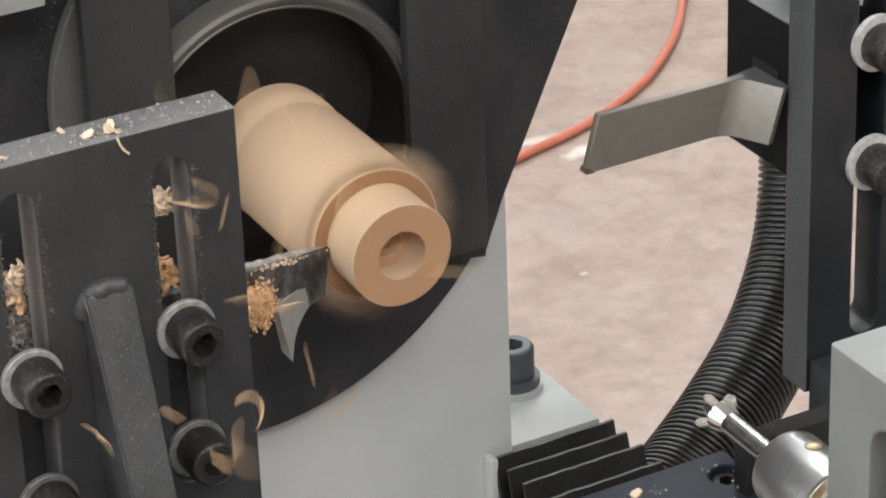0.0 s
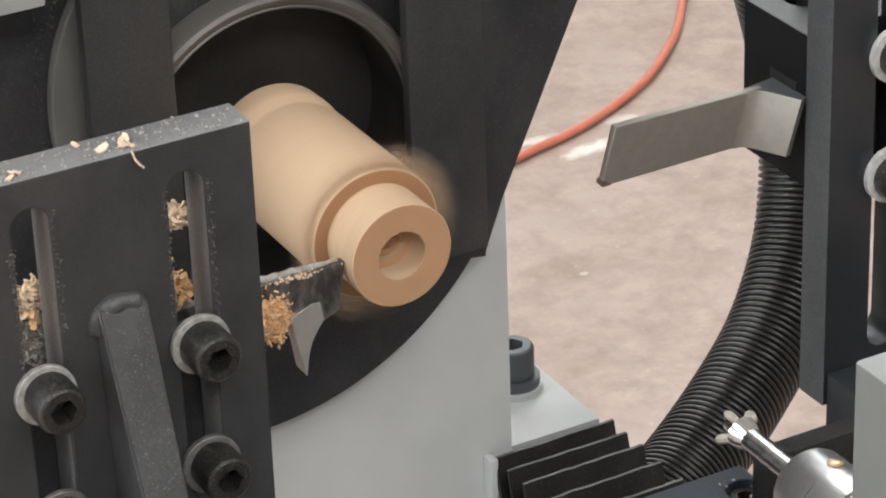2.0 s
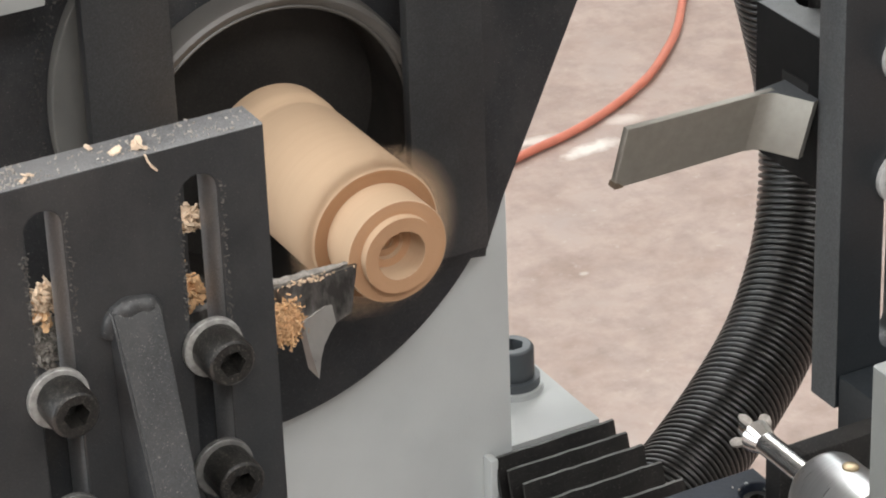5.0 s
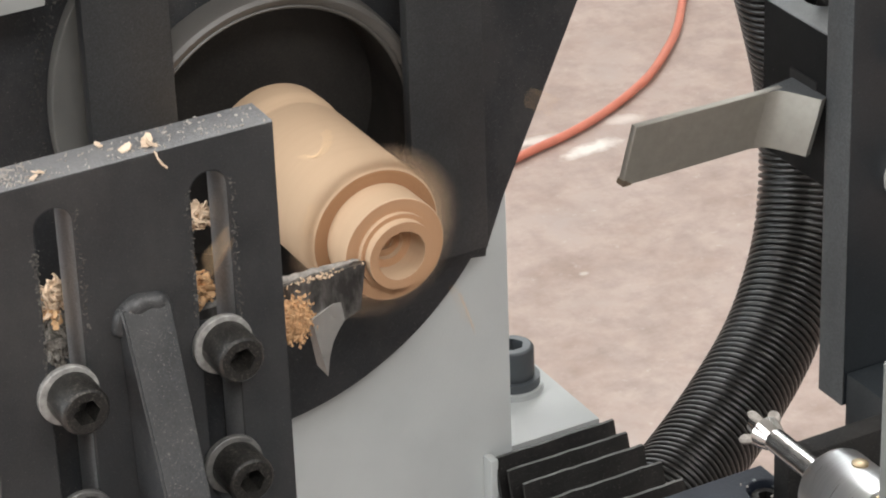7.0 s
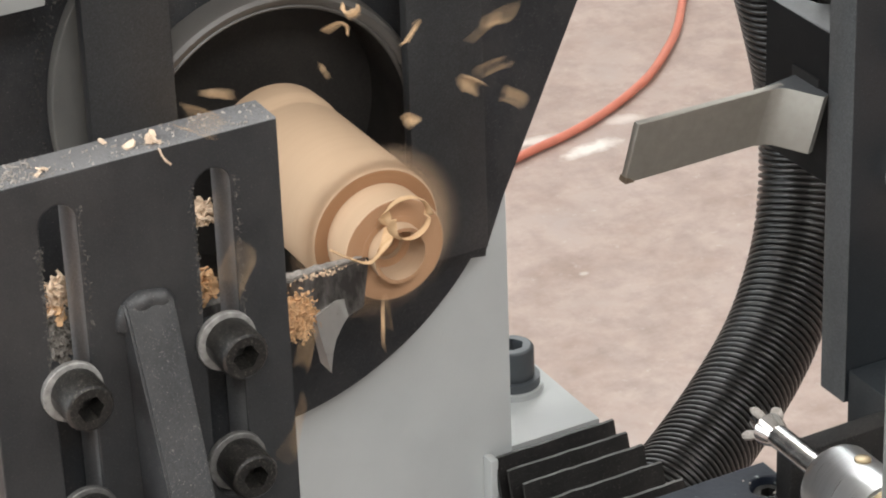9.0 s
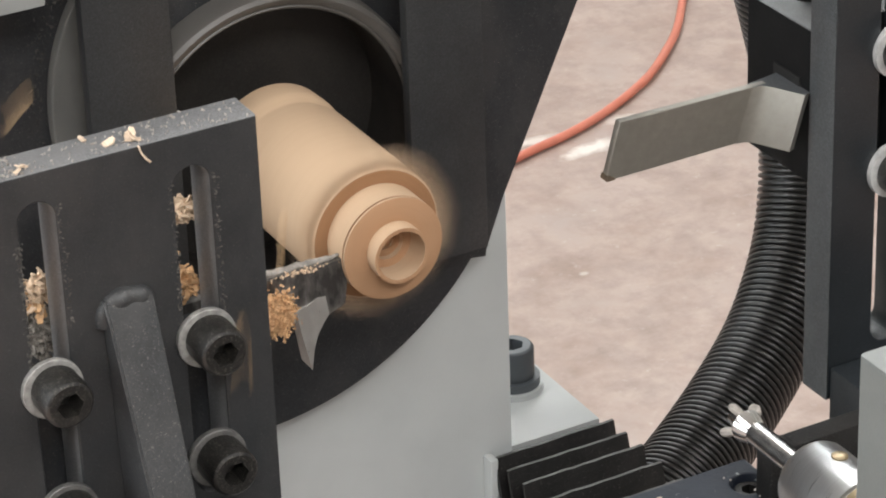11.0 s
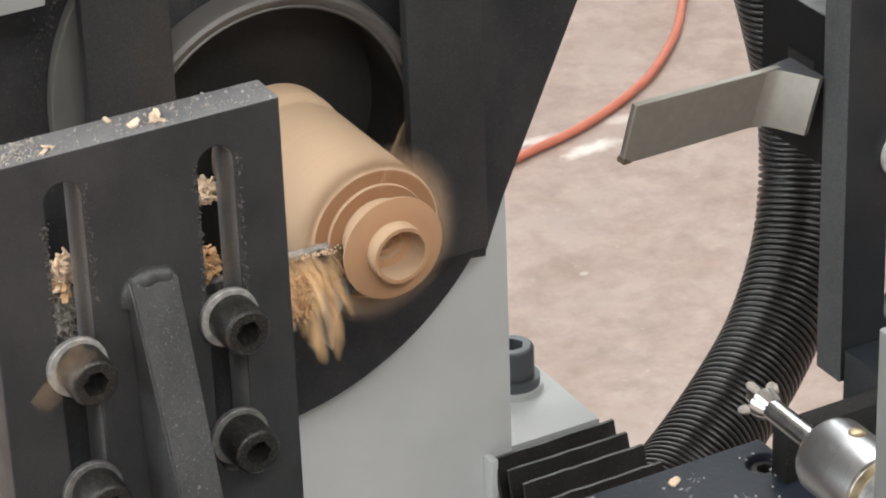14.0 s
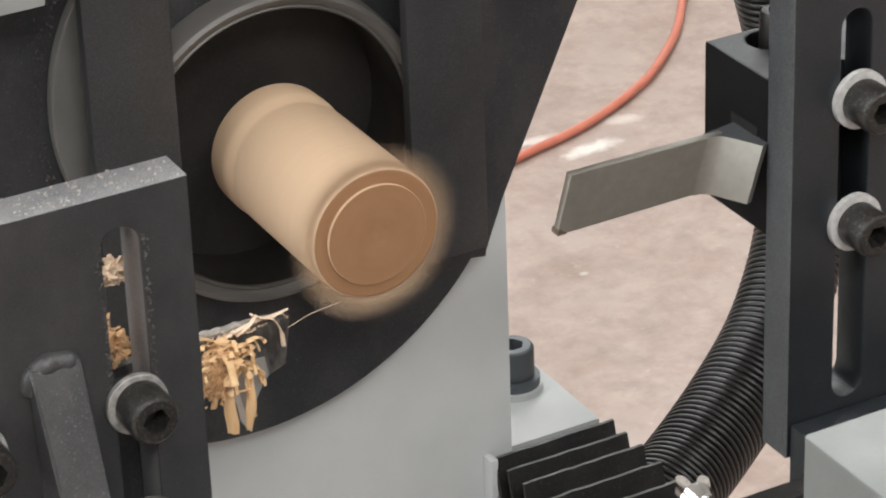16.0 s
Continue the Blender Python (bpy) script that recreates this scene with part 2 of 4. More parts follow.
def slab(outlines, depth, bevel=0.0006):
    """A plate in the xz plane with holes: outlines are closed (x, z) loops; it reaches from y = 0 back to y = depth."""
    cu = bpy.data.curves.new("outline", "CURVE")
    cu.dimensions, cu.fill_mode, cu.extrude, cu.bevel_depth, cu.bevel_resolution = "2D", "BOTH", depth / 2 - bevel, bevel, 1
    cu.offset = -bevel
    for pts in outlines:
        sp = cu.splines.new("POLY")
        sp.points.add(len(pts) - 1)
        for p, (x, z) in zip(sp.points, pts):
            p.co = (x, z, 0, 1)
        sp.use_cyclic_u = True
    ob = bpy.data.objects.new("outline", cu)
    scene.collection.objects.link(ob)
    me = bpy.data.meshes.new_from_object(ob.evaluated_get(bpy.context.evaluated_depsgraph_get()))
    bpy.data.objects.remove(ob)
    me.materials.clear()
    me.transform(Matrix.Translation((0, depth / 2, 0)) @ Matrix.Rotation(radians(90), 4, "X"))
    return me


def lathe(profile, n=64, axis="Y", caps=True, bm=None, at=(0, 0, 0)):
    """A body of revolution round the y axis (or z): profile is (along, radius) from one end to the other."""
    bm = bm or bmesh.new()
    rings = []
    for a, r in profile:
        ring = []
        for i in range(n):
            c, s = math.cos(2 * math.pi * i / n), math.sin(2 * math.pi * i / n)
            co = (r * c, a, r * s) if axis == "Y" else (r * c, r * s, a)
            ring.append(bm.verts.new(Vector(co) + Vector(at)))
        rings.append(ring)
    faces = []
    for p, q in zip(rings, rings[1:]):
        for i in range(n):
            faces.append(bm.faces.new((p[i], p[(i + 1) % n], q[(i + 1) % n], q[i])))
    if caps:
        bm.faces.new(rings[0])
        bm.faces.new(rings[-1])
    return bm


def tube(points, radius, n=12, closed_caps=True, bm=None, flat=1.0):
    """A round or flattened strand along points."""
    bm = bm or bmesh.new()
    pts = [Vector(p) for p in points]
    rings = []
    up = Vector((0.13, 0.21, 1)).normalized()
    for i, p in enumerate(pts):
        d = (pts[min(i + 1, len(pts) - 1)] - pts[max(i - 1, 0)]).normalized()
        a = d.cross(up)
        a = a.normalized() if a.length > 1e-4 else Vector((1, 0, 0))
        b = d.cross(a)
        r = radius(i / (len(pts) - 1)) if callable(radius) else radius
        rings.append([bm.verts.new(p + a * r * math.cos(2 * math.pi * k / n) + b * r * flat * math.sin(2 * math.pi * k / n)) for k in range(n)])
    for p, q in zip(rings, rings[1:]):
        for k in range(n):
            bm.faces.new((p[k], p[(k + 1) % n], q[(k + 1) % n], q[k]))
    if closed_caps:
        bm.faces.new(rings[0])
        bm.faces.new(rings[-1])
    return bm


def spline(ctrl, steps=12):
    """Catmull-Rom through control points."""
    pts = [Vector(c) for c in ctrl]
    pts = [2 * pts[0] - pts[1]] + pts + [2 * pts[-1] - pts[-2]]
    out = []
    for a, b, c, d in zip(pts, pts[1:], pts[2:], pts[3:]):
        for k in range(steps):
            t = k / steps
            out.append(0.5 * ((2 * b) + (c - a) * t + (2 * a - 5 * b + 4 * c - d) * t * t + (3 * b - a - 3 * c + d) * t ** 3))
    return out + [pts[-2]]


def thing(name, label, category, group=""):
    return tagged(new(name), label, category, group)


# ---------------------------------------------------------------- hall
tagged(part("floor", box(-6, 6, -6, 6, -0.2, 0, 0), M_FLOOR), "worn pinkish sealed concrete workshop floor with pale scuffs and painted bright spots", "floor", kind="structure")
for wname, dims in (("wall_north", (-6.2, 6.2, 6, 6.2, -0.2, 6.2)), ("wall_south", (-6.2, 6.2, -6.2, -6, -0.2, 6.2)),
                    ("wall_east", (6, 6.2, -6, 6, -0.2, 6.2)), ("wall_west", (-6.2, -6, -6, 6, -0.2, 6.2))):
    tagged(part(wname, box(*dims, 0), M_WALL), "plain pale painted workshop wall", "wall", kind="structure")
tagged(part("ceiling", box(-6.2, 6.2, -6.2, 6.2, 6.2, 6.4, 0), M_WALL), "plain pale workshop ceiling", "ceiling", kind="structure")

# ---------------------------------------------------------------- headstock
head = thing("lathe_headstock", "black and grey steel lathe headstock holding the spindle ring", "lathe")
AX = 1.0
# black back plate with a round foot and a slanted flank
arc = circle(-0.0125, 0.998, 0.132, 40, 215, 323)
outline = [(-0.30, 1.30), (-0.30, 1.0), (-0.112, 0.93)] + arc + [(0.1000, 0.9175), (0.1005, 0.9210), (0.1095, 0.9441), (0.1470, 1.0245), (0.27, 1.295)]
me = slab([outline, circle(0, AX, 0.062, 72)], 0.012)
me.transform(Matrix.Translation((0, 0.144, 0)))
part("housing_plate", me, M_HOUSING, head)
for x0, x1 in ((-0.082, -0.0465), (0.0537, 0.0878)):
    bar = part("upright_bar", box(x0, x1, 0.119, 0.1250, 0.937, 1.32, 0.0008), M_BAR, head)
    part("spacer", box(x0 + 0.008, x1 - 0.004, 0.1252, 0.1438, 0.940, 0.956, 0.0005), M_HOUSING, bar)
part("spindle_ring", lathe([(0.1330, 0.0594), (0.1318, 0.0600), (0.1316, 0.0606), (0.1322, 0.0612), (0.1308, 0.0625), (0.1302, 0.0645), (0.1312, 0.0662), (0.1335, 0.0672), (0.1436, 0.0676)], 96, caps=False, at=(0, 0, AX)), M_RING, head, "worn bright steel ring")
part("spindle_bore", lathe([(0.1331, 0.0595), (0.1640, 0.0595), (0.1645, 0.001)], 64, caps=False, at=(0, 0, AX)), M_CHUCK, head, "dusty black chuck face")
me = slab([circle(0, 1.033, 0.0905, 24, 125, 205) + [(-0.07, 0.99), (-0.055, 1.10)]], 0.006)
me.transform(Matrix.Translation((0, 0.1375, 0)))
part("belt_cover", me, M_PALE, head, "pale grey curved cover")
part("top_cover", box(-0.30, -0.098, 0.112, 0.140, 1.0932, 1.14, 0.001), M_WHITE, head, "pale grey top cover")
# grey saddle plate
sad = [(-0.112, 0.690), (0.1162, 0.690), (0.1162, 0.9445), (0.1005, 0.9445), (0.1005, 0.9188), (0.0936, 0.9187)] + \
      [p for p in reversed(circle(-0.0125, 0.998, 0.1305, 40, 215, 322))] + [(-0.112, 0.935)]
me = slab([sad], 0.020, 0.0008)
me.transform(Matrix.Translation((0, 0.1565, 0)))
part("saddle_plate", me, M_GREY, head, "light grey painted saddle plate")
part("base_plate", box(0.1164, 0.1632, 0.1568, 0.42, 0.785, 0.8105, 0.0012), M_WHITE, head, "pale grey painted base plate")
part("bed_column", box(-0.112, 0.150, 0.1770, 0.42, 0.0, 0.7845, 0.002), M_GREY, head)


def socket_bolt(name, r, length, at, parent, axis, material, socket=0.55):
    """A socket-head screw: knurled head with a hexagonal recess at its outer end, from the seat outwards."""
    bm = bmesh.new()
    n = 48
    prof = [(0, r * 0.97), (length * 0.05, r), (length * 0.88, r), (length * 0.96, r * 0.95), (length, r * 0.86)]
    rings = []
    for a, rr in prof:
        rings.append([bm.verts.new((rr * (1 + (0.018 if (i % 2 and 0 < a < length * 0.9) else 0)) * math.cos(2 * math.pi * i / n), rr * math.sin(2 * math.pi * i / n), a)) for i in range(n)])
    for a in (length, length * 0.35):
        ring = []
        for i in range(n):
            t = 2 * math.pi * i / n
            k = (t % (math.pi / 3)) - math.pi / 6
            rr = socket * r * math.cos(math.pi / 6) / math.cos(k)
            ring.append(bm.verts.new((rr * math.cos(t), rr * math.sin(t), a)))
        rings.append(ring)
    for p, q in zip(rings, rings[1:]):
        for i in range(n):
            bm.faces.new((p[i], p[(i + 1) % n], q[(i + 1) % n], q[i]))
    bm.faces.new(rings[0])
    bm.faces.new(rings[-1])
    if axis == "-Y":
        bmesh.ops.transform(bm, matrix=Matrix.Rotation(radians(90), 4, "X"), verts=bm.verts)
    bmesh.ops.translate(bm, vec=at, verts=bm.verts)
    ob = part(name, bm, material, parent, smooth=30)
    if material == M_BOLT:   # dust crust on upper and outward faces, dark steel elsewhere
        ob.data.materials.append(M_BOLT_DARK)
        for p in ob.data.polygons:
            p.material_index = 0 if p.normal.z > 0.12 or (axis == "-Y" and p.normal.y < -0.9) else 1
    return ob


bolt = thing("base_bolt", "blue-grey socket head bolt with washers on base plate", "bolt")
part("washer", lathe([(0.8158, 0.006), (0.8158, 0.0140), (0.8190, 0.0140), (0.8190, 0.006)], 48, "Z", False, at=(0.1434, 0.2012, -0.0053)), M_WHITE, bolt)
part("spring_washer", lathe([(0.8192, 0.006), (0.8192, 0.0125), (0.8230, 0.0125), (0.8230, 0.006)], 48, "Z", False, at=(0.1434, 0.2012, -0.0053)), M_BOLT_GREY, bolt)
socket_bolt("bolt_head", 0.0100, 0.0155, (0.1434, 0.2012, 0.8179), bolt, "Z", M_BOLT_GREY)

# way cover in front of the base
bel = thing("bellows_cover", "black rubber folded bellows over the guide rail", "bellows")
part("end_frame", box(0.1020, 0.1058, 0.1490, 0.1562, 0.72, 0.8112, 0.0006), M_GREY, bel)
lip = random.Random(12)
for k in range(22):
    y = 0.1510 - 0.0105 * k - 0.0021 * min(k, 5) * min(k, 5) / 2 - 0.010 * max(k - 5, 0)
    bm = bmesh.new()
    z1 = 0.8112 - 0.0006 * (k % 2)
    x0, x1 = 0.1050, 0.1668
    rows = []
    for i in range(13):
        x, dz, dy = x0 + (x1 - x0) * i / 12, lip.gauss(0, 0.00012), lip.gauss(0, 0.00012)
        rows.append([bm.verts.new(p) for p in ((x, y + 0.001 + dy, z1 + dz), (x, y - 0.0006 + dy, z1 + dz), (x, y - 0.0071, 0.789), (x, y - 0.0066, 0.74), (x, y - 0.0050, 0.74), (x, y - 0.0045, 0.789))])
    for p, q in zip(rows, rows[1:]):
        for i in range(6):
            bm.faces.new((p[i], p[(i + 1) % 6], q[(i + 1) % 6], q[i]))
    bm.faces.new(rows[0])
    bm.faces.new(rows[-1])
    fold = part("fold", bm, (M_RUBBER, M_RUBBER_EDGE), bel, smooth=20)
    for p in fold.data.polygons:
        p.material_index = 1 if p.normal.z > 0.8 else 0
rail = tagged(part("guide_rail", box(0.104, 0.158, -0.5, 0.145, 0.70, 0.765, 0.001), M_BOLT), "dark steel guide rail under the bellows", "rail")
part("rail_bed", box(0.02, 0.150, -0.5, 0.150, 0.0, 0.699, 0.002), M_GREY, rail)

# ---------------------------------------------------------------- behind the lathe
con = thing("dust_hose", "black corrugated plastic dust hose hanging in a curve", "hose")
path = spline([(0.3020, 0.2500, 1.0300), (0.3120, 0.2500, 0.9920), (0.3205, 0.2500, 0.9580), (0.3275, 0.2500, 0.9320), (0.3350, 0.2500, 0.8995), (0.3350, 0.2442, 0.8595), (0.3196, 0.2270, 0.8219), (0.2896, 0.2039, 0.7946), (0.2521, 0.1809, 0.7779), (0.2084, 0.1555, 0.7672), (0.1719, 0.1348, 0.7623), (0.1331, 0.1175, 0.7538), (0.0709, 0.1002, 0.7412)], 24)
lengths = [0.0]
for a, b in zip(path, path[1:]):
    lengths.append(lengths[-1] + (b - a).length)
steps, fine = 2400, []
j = 0
for k in range(steps + 1):
    d = lengths[-1] * k / steps
    while j < len(path) - 2 and lengths[j + 1] < d:
        j += 1
    fine.append(path[j].lerp(path[j + 1], (d - lengths[j]) / max(lengths[j + 1] - lengths[j], 1e-9)))
part("tube_wall", tube(fine[::16], 0.0210, 32), M_CONDUIT, con, smooth=60)
rib_mesh = None
pitch = 0.0037
for k in range(int(lengths[-1] / pitch)):
    u = k * pitch / lengths[-1] * steps
    a, b = fine[int(u)], fine[min(int(u) + 12, steps)]
    if rib_mesh is None:
        rib_mesh = bm_mesh("rib", lathe([(-0.0014, 0.0212), (-0.00115, 0.0226), (-0.0006, 0.0231), (0.0006, 0.0231), (0.00115, 0.0226), (0.0014, 0.0212)], 36, "Z", False), 60)
        rib_mesh.materials.append(M_CONDUIT)
    rib = new("rib", rib_mesh)
    rib.parent = con
    rib.matrix_basis = Matrix.Translation(a) @ (b - a).to_track_quat("Z", "Y").to_matrix().to_4x4()

hose = [(0.90, 1.795, 0.006), (1.030, 1.812, 0.006), (1.089, 1.827, 0.006), (1.132, 1.838, 0.006), (1.179, 1.855, 0.006), (1.222, 1.876, 0.006), (1.257, 1.896, 0.006), (1.296, 1.922, 0.006), (1.339, 1.960, 0.006), (1.391, 2.013, 0.006), (1.442, 2.080, 0.006), (1.484, 2.140, 0.006), (1.54, 2.27, 0.006)]
tagged(part("air_hose", tube(spline(hose), 0.0051, 16), M_HOSE), "glossy red rubber air hose lying on the floor", "hose")

# ---------------------------------------------------------------- tool carriage
carriage = thing("tool_carriage", "black steel tool carriage with two cutters and a boring head", "lathe carriage")
SL = ((-0.1005, 1.0785, 0.9485), (-0.1570, 1.0800, 0.9485))
me = slab([[(-0.1857, 0.86), (-0.075, 0.86), (-0.075, 1.0910), (-0.1857, 1.0910)]] + [slot(x, z0, z1, 0.0136) for x, z1, z0 in SL], 0.0174, 0.0007)
lplate = part("tool_plate", me, M_BLACK, carriage)
pale_tops(lplate, -0.18)
for bx, bz in ((-0.1000, 1.0130), (-0.0995, 0.9640), (-0.1580, 1.0107), (-0.1568, 0.9603)):
    part("washer", lathe([(-0.0001, 0.0062), (-0.0001, 0.0110), (-0.0004, 0.0112), (-0.0024, 0.0112), (-0.0027, 0.0109), (-0.0027, 0.0062)], 40, caps=False, at=(bx - 0.0004, 0, bz - 0.0005)), M_ZINC if bz > 1.0 else M_DARK_ZINC, lplate, "bright zinc washer" if bz > 1.0 else "darker zinc washer")
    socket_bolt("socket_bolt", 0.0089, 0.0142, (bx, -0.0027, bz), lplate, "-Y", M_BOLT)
# welded gusset on the plate
bm = bmesh.new()
prof = [(0.0005, 1.0385), (-0.0030, 1.0372), (-0.0062, 1.0315), (-0.060, 0.868), (0.0005, 0.868)]
front = [bm.verts.new((-0.1375 if z > 0.9 else -0.1330, y, z)) for y, z in prof]
back = [bm.verts.new((-0.1195, y, z)) for y, z in prof]
for i in range(len(prof)):
    bm.faces.new((front[i], front[(i + 1) % 5], back[(i + 1) % 5], back[i]))
bm.faces.new(front)
bm.faces.new(back)
bmesh.ops.bevel(bm, geom=list(bm.edges), offset=0.0009, segments=2, affect="EDGES")
part("gusset", bm, M_GUSSET, lplate)
# weld bead round the head of the gusset
bead = [(-0.1366, 0.0015, 1.0270), (-0.1352, 0.0003, 1.0336), (-0.1322, -0.0003, 1.0358), (-0.1285, -0.0004, 1.0364), (-0.1248, -0.0003, 1.0358), (-0.1216, 0.0003, 1.0334), (-0.1208, 0.0015, 1.0265)]
part("weld_bead", tube(spline(bead, 8), lambda u: 0.0040 + 0.0003 * math.sin(19 * u), 16), M_GUSSET, lplate, smooth=180)
# tool block behind the plate and left cutter
part("tool_block", box(-0.175, -0.082, 0.0185, 0.050, 0.90, 0.996, 0.001), M_HOUSING, carriage)
cut = [(-0.0206, 1.0004), (-0.1000, 1.0000), (-0.1000, 0.9800), (-0.0440, 0.9790), (-0.0330, 0.9772), (-0.0290, 0.9792), (-0.0236, 0.9812)]
me = slab([cut], 0.0045, 0.0003)
me.transform(Matrix.Translation((0, 0.0450, 0)))
lcut = part("left_cutter", me, M_BRIGHT, carriage, "bright steel cutter with shavings")
# the hooked relief under the cutter leans back; its light is put into colour
bm = bmesh.new()
hook = [(-0.0442, 0.9835), (-0.0400, 0.9850), (-0.0350, 0.9872), (-0.0318, 0.9868), (-0.0312, 0.9800), (-0.0342, 0.9768), (-0.0372, 0.9728), (-0.0393, 0.9680), (-0.0412, 0.9606), (-0.0424, 0.9680), (-0.0436, 0.9760)]
f = [bm.verts.new((x, 0.0446 - 0.20 * (0.986 - z), z)) for x, z in hook]
b = [bm.verts.new((x, 0.0488, z)) for x, z in hook]
for i in range(len(hook)):
    bm.faces.new((f[i], f[(i + 1) % len(hook)], b[(i + 1) % len(hook)], b[i]))
bm.faces.new(f)
bm.faces.new(b)
part("cutter_hook", bm, M_HOOK_STEEL, lcut, "brighter steel hook", smooth=25)
# ridged chip breaker along the upper edge
rnd = random.Random(8)
part("chip_breaker", tube([(-0.0560 + 0.0335 * k / 14, 0.0474, 1.0006 + rnd.uniform(0, 0.0008)) for k in range(15)], lambda u: 0.0017 * (1.0 - 0.75 * u ** 3), 8), M_CRUST, lcut, "pale caked upper edge", smooth=20)
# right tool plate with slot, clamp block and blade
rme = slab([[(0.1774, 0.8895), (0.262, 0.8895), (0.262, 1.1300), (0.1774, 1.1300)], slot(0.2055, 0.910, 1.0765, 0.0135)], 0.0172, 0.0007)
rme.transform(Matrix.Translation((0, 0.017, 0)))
rplate = part("tool_plate", rme, M_DARK_BLACK, carriage, "darker black slotted tool plate")
rplate.data.materials.append(M_PALE_BLACK)
# light on the left side and top put into a paler black
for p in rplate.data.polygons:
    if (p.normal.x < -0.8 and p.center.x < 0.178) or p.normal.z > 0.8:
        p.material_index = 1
for bx, bz in ((0.2066, 1.0398), (0.2058, 0.9880)):
    part("washer", lathe([(0.0169, 0.0062), (0.0169, 0.0118), (0.0144, 0.0118), (0.0144, 0.0062)], 40, caps=False, at=(bx, 0, bz)), M_BRIGHT_ZINC, rplate, "bright zinc washer")
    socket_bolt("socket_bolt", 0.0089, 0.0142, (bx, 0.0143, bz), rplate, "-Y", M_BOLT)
part("foot_block", box(0.1785, 0.262, -0.010, 0.0165, 0.8785, 0.9050, 0.001), M_DARK_BLACK, carriage)
me = slab([[(0.1776, 0.0344), (0.250, 0.0344), (0.250, 0.0773), (0.1776, 0.0773)], circle(0.1985, 0.0655, 0.0085, 32)], 0.0659, 0.0010)
me.transform(Matrix.Translation((0, 0, 1.0475)) @ Matrix.Rotation(radians(-90), 4, "X"))
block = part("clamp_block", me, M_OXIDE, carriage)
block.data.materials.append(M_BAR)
# upward faces take a paler black than the block's sides
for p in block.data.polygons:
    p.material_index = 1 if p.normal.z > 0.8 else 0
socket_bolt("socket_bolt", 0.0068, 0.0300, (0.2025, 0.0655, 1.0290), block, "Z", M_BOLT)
# thin dark patch on the face paints the shade of a recess
part("pocket", box(0.1768, 0.1776, 0.0400, 0.0580, 1.0100, 1.0253, 0.0001), M_RECESS_DARK, block, "dark patch standing for a machined recess")
blade = [(0.0938, 0.9995), (0.0955, 0.9985), (0.1034, 0.9984), (0.1600, 0.9989), (0.1680, 1.0216), (0.1001, 1.0224)]
me = slab([blade], 0.0035, 0.0004)
me.transform(Matrix.Translation((0, 0.0495, 0)))
rcut = part("right_cutter", me, M_BLADE, carriage, "grey steel angle cutter blade")
bm = bmesh.new()
top = [(0.1610, 0.0495), (0.1645, 0.0490), (0.1668, 0.0470), (0.1686, 0.0440), (0.1745, 0.0323), (0.1774, 0.0335), (0.1774, 0.0560), (0.1610, 0.0532)]
rings = [[bm.verts.new((x + dx, y, z)) for x, y in top] for z, dx in ((1.0216, 0.0), (1.0211, -0.0002), (0.9992, -0.0070), (0.9987, -0.0070))]
for p, q in zip(rings, rings[1:]):
    for i in range(len(top)):
        bm.faces.new((p[i], p[(i + 1) % len(top)], q[(i + 1) % len(top)], q[i]))
bm.faces.new(rings[0])
bm.faces.new(rings[-1])
flange = part("blade_flange", bm, M_BLADE, rcut, smooth=45)
flange.data.materials.append(M_PALE_BLACK)
for p in flange.data.polygons:
    if p.normal.z > 0.9:
        p.material_index = 1
# brazed tip along the blade's free edge
bm = bmesh.new()
rows = [[bm.verts.new((x, y, z)) for x, y in ((ex - 0.0004, 0.0489), (ex + wide, 0.0489), (ex + wide, 0.0536), (ex - 0.0004, 0.0536))] for ex, wide, z in ((0.0940, 0.0034, 0.9985), (0.0939, 0.0034, 0.9992), (0.0941, 0.0020, 0.9999), (0.0945, 0.0007, 1.0008))]
for p, q in zip(rows, rows[1:]):
    for i in range(4):
        bm.faces.new((p[i], p[(i + 1) % 4], q[(i + 1) % 4], q[i]))
bm.faces.new(rows[0])
bm.faces.new(rows[-1])
part("cutting_tip", bm, M_RESIN, rcut, "resin-caked brown cutting tip", smooth=40)

# slab with counterbored screw
me = slab([[(0.02, -0.37), (0.1035, -0.37), (0.1035, -0.0335), (0.02, -0.0335)], circle(0.0952, -0.0497, 0.0072, 32)], 0.022, 0.0008)
me.transform(Matrix.Translation((0, 0, 0.913)) @ Matrix.Rotation(radians(-90), 4, "X"))
cplate = part("carriage_plate", me, M_BLUE, carriage, "chipped blue-black painted carriage plate")
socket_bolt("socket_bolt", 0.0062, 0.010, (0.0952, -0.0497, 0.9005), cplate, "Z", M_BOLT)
part("carriage_bed", box(-0.19, 0.27, -0.36, -0.10, 0.775, 0.8395, 0.002), M_HOUSING, carriage)
part("left_foot", box(-0.19, -0.085, -0.0995, 0.0174, 0.775, 0.8598, 0.001), M_HOUSING, carriage)
part("plate_support", box(0.03, 0.098, -0.36, -0.101, 0.8397, 0.8908, 0.001), M_HOUSING, carriage)
part("support_arm", box(0.205, 0.262, -0.20, -0.0102, 0.8398, 0.9045, 0.001), M_RUBBER, carriage)
part("crossbar", box(0.0930, 0.1046, -0.0668, -0.0572, 0.9132, 0.9358, 0.0006, box(0.1045, 0.215, -0.0668, -0.0572, 0.885, 0.9358, 0.0008)), M_RUBBER, carriage)
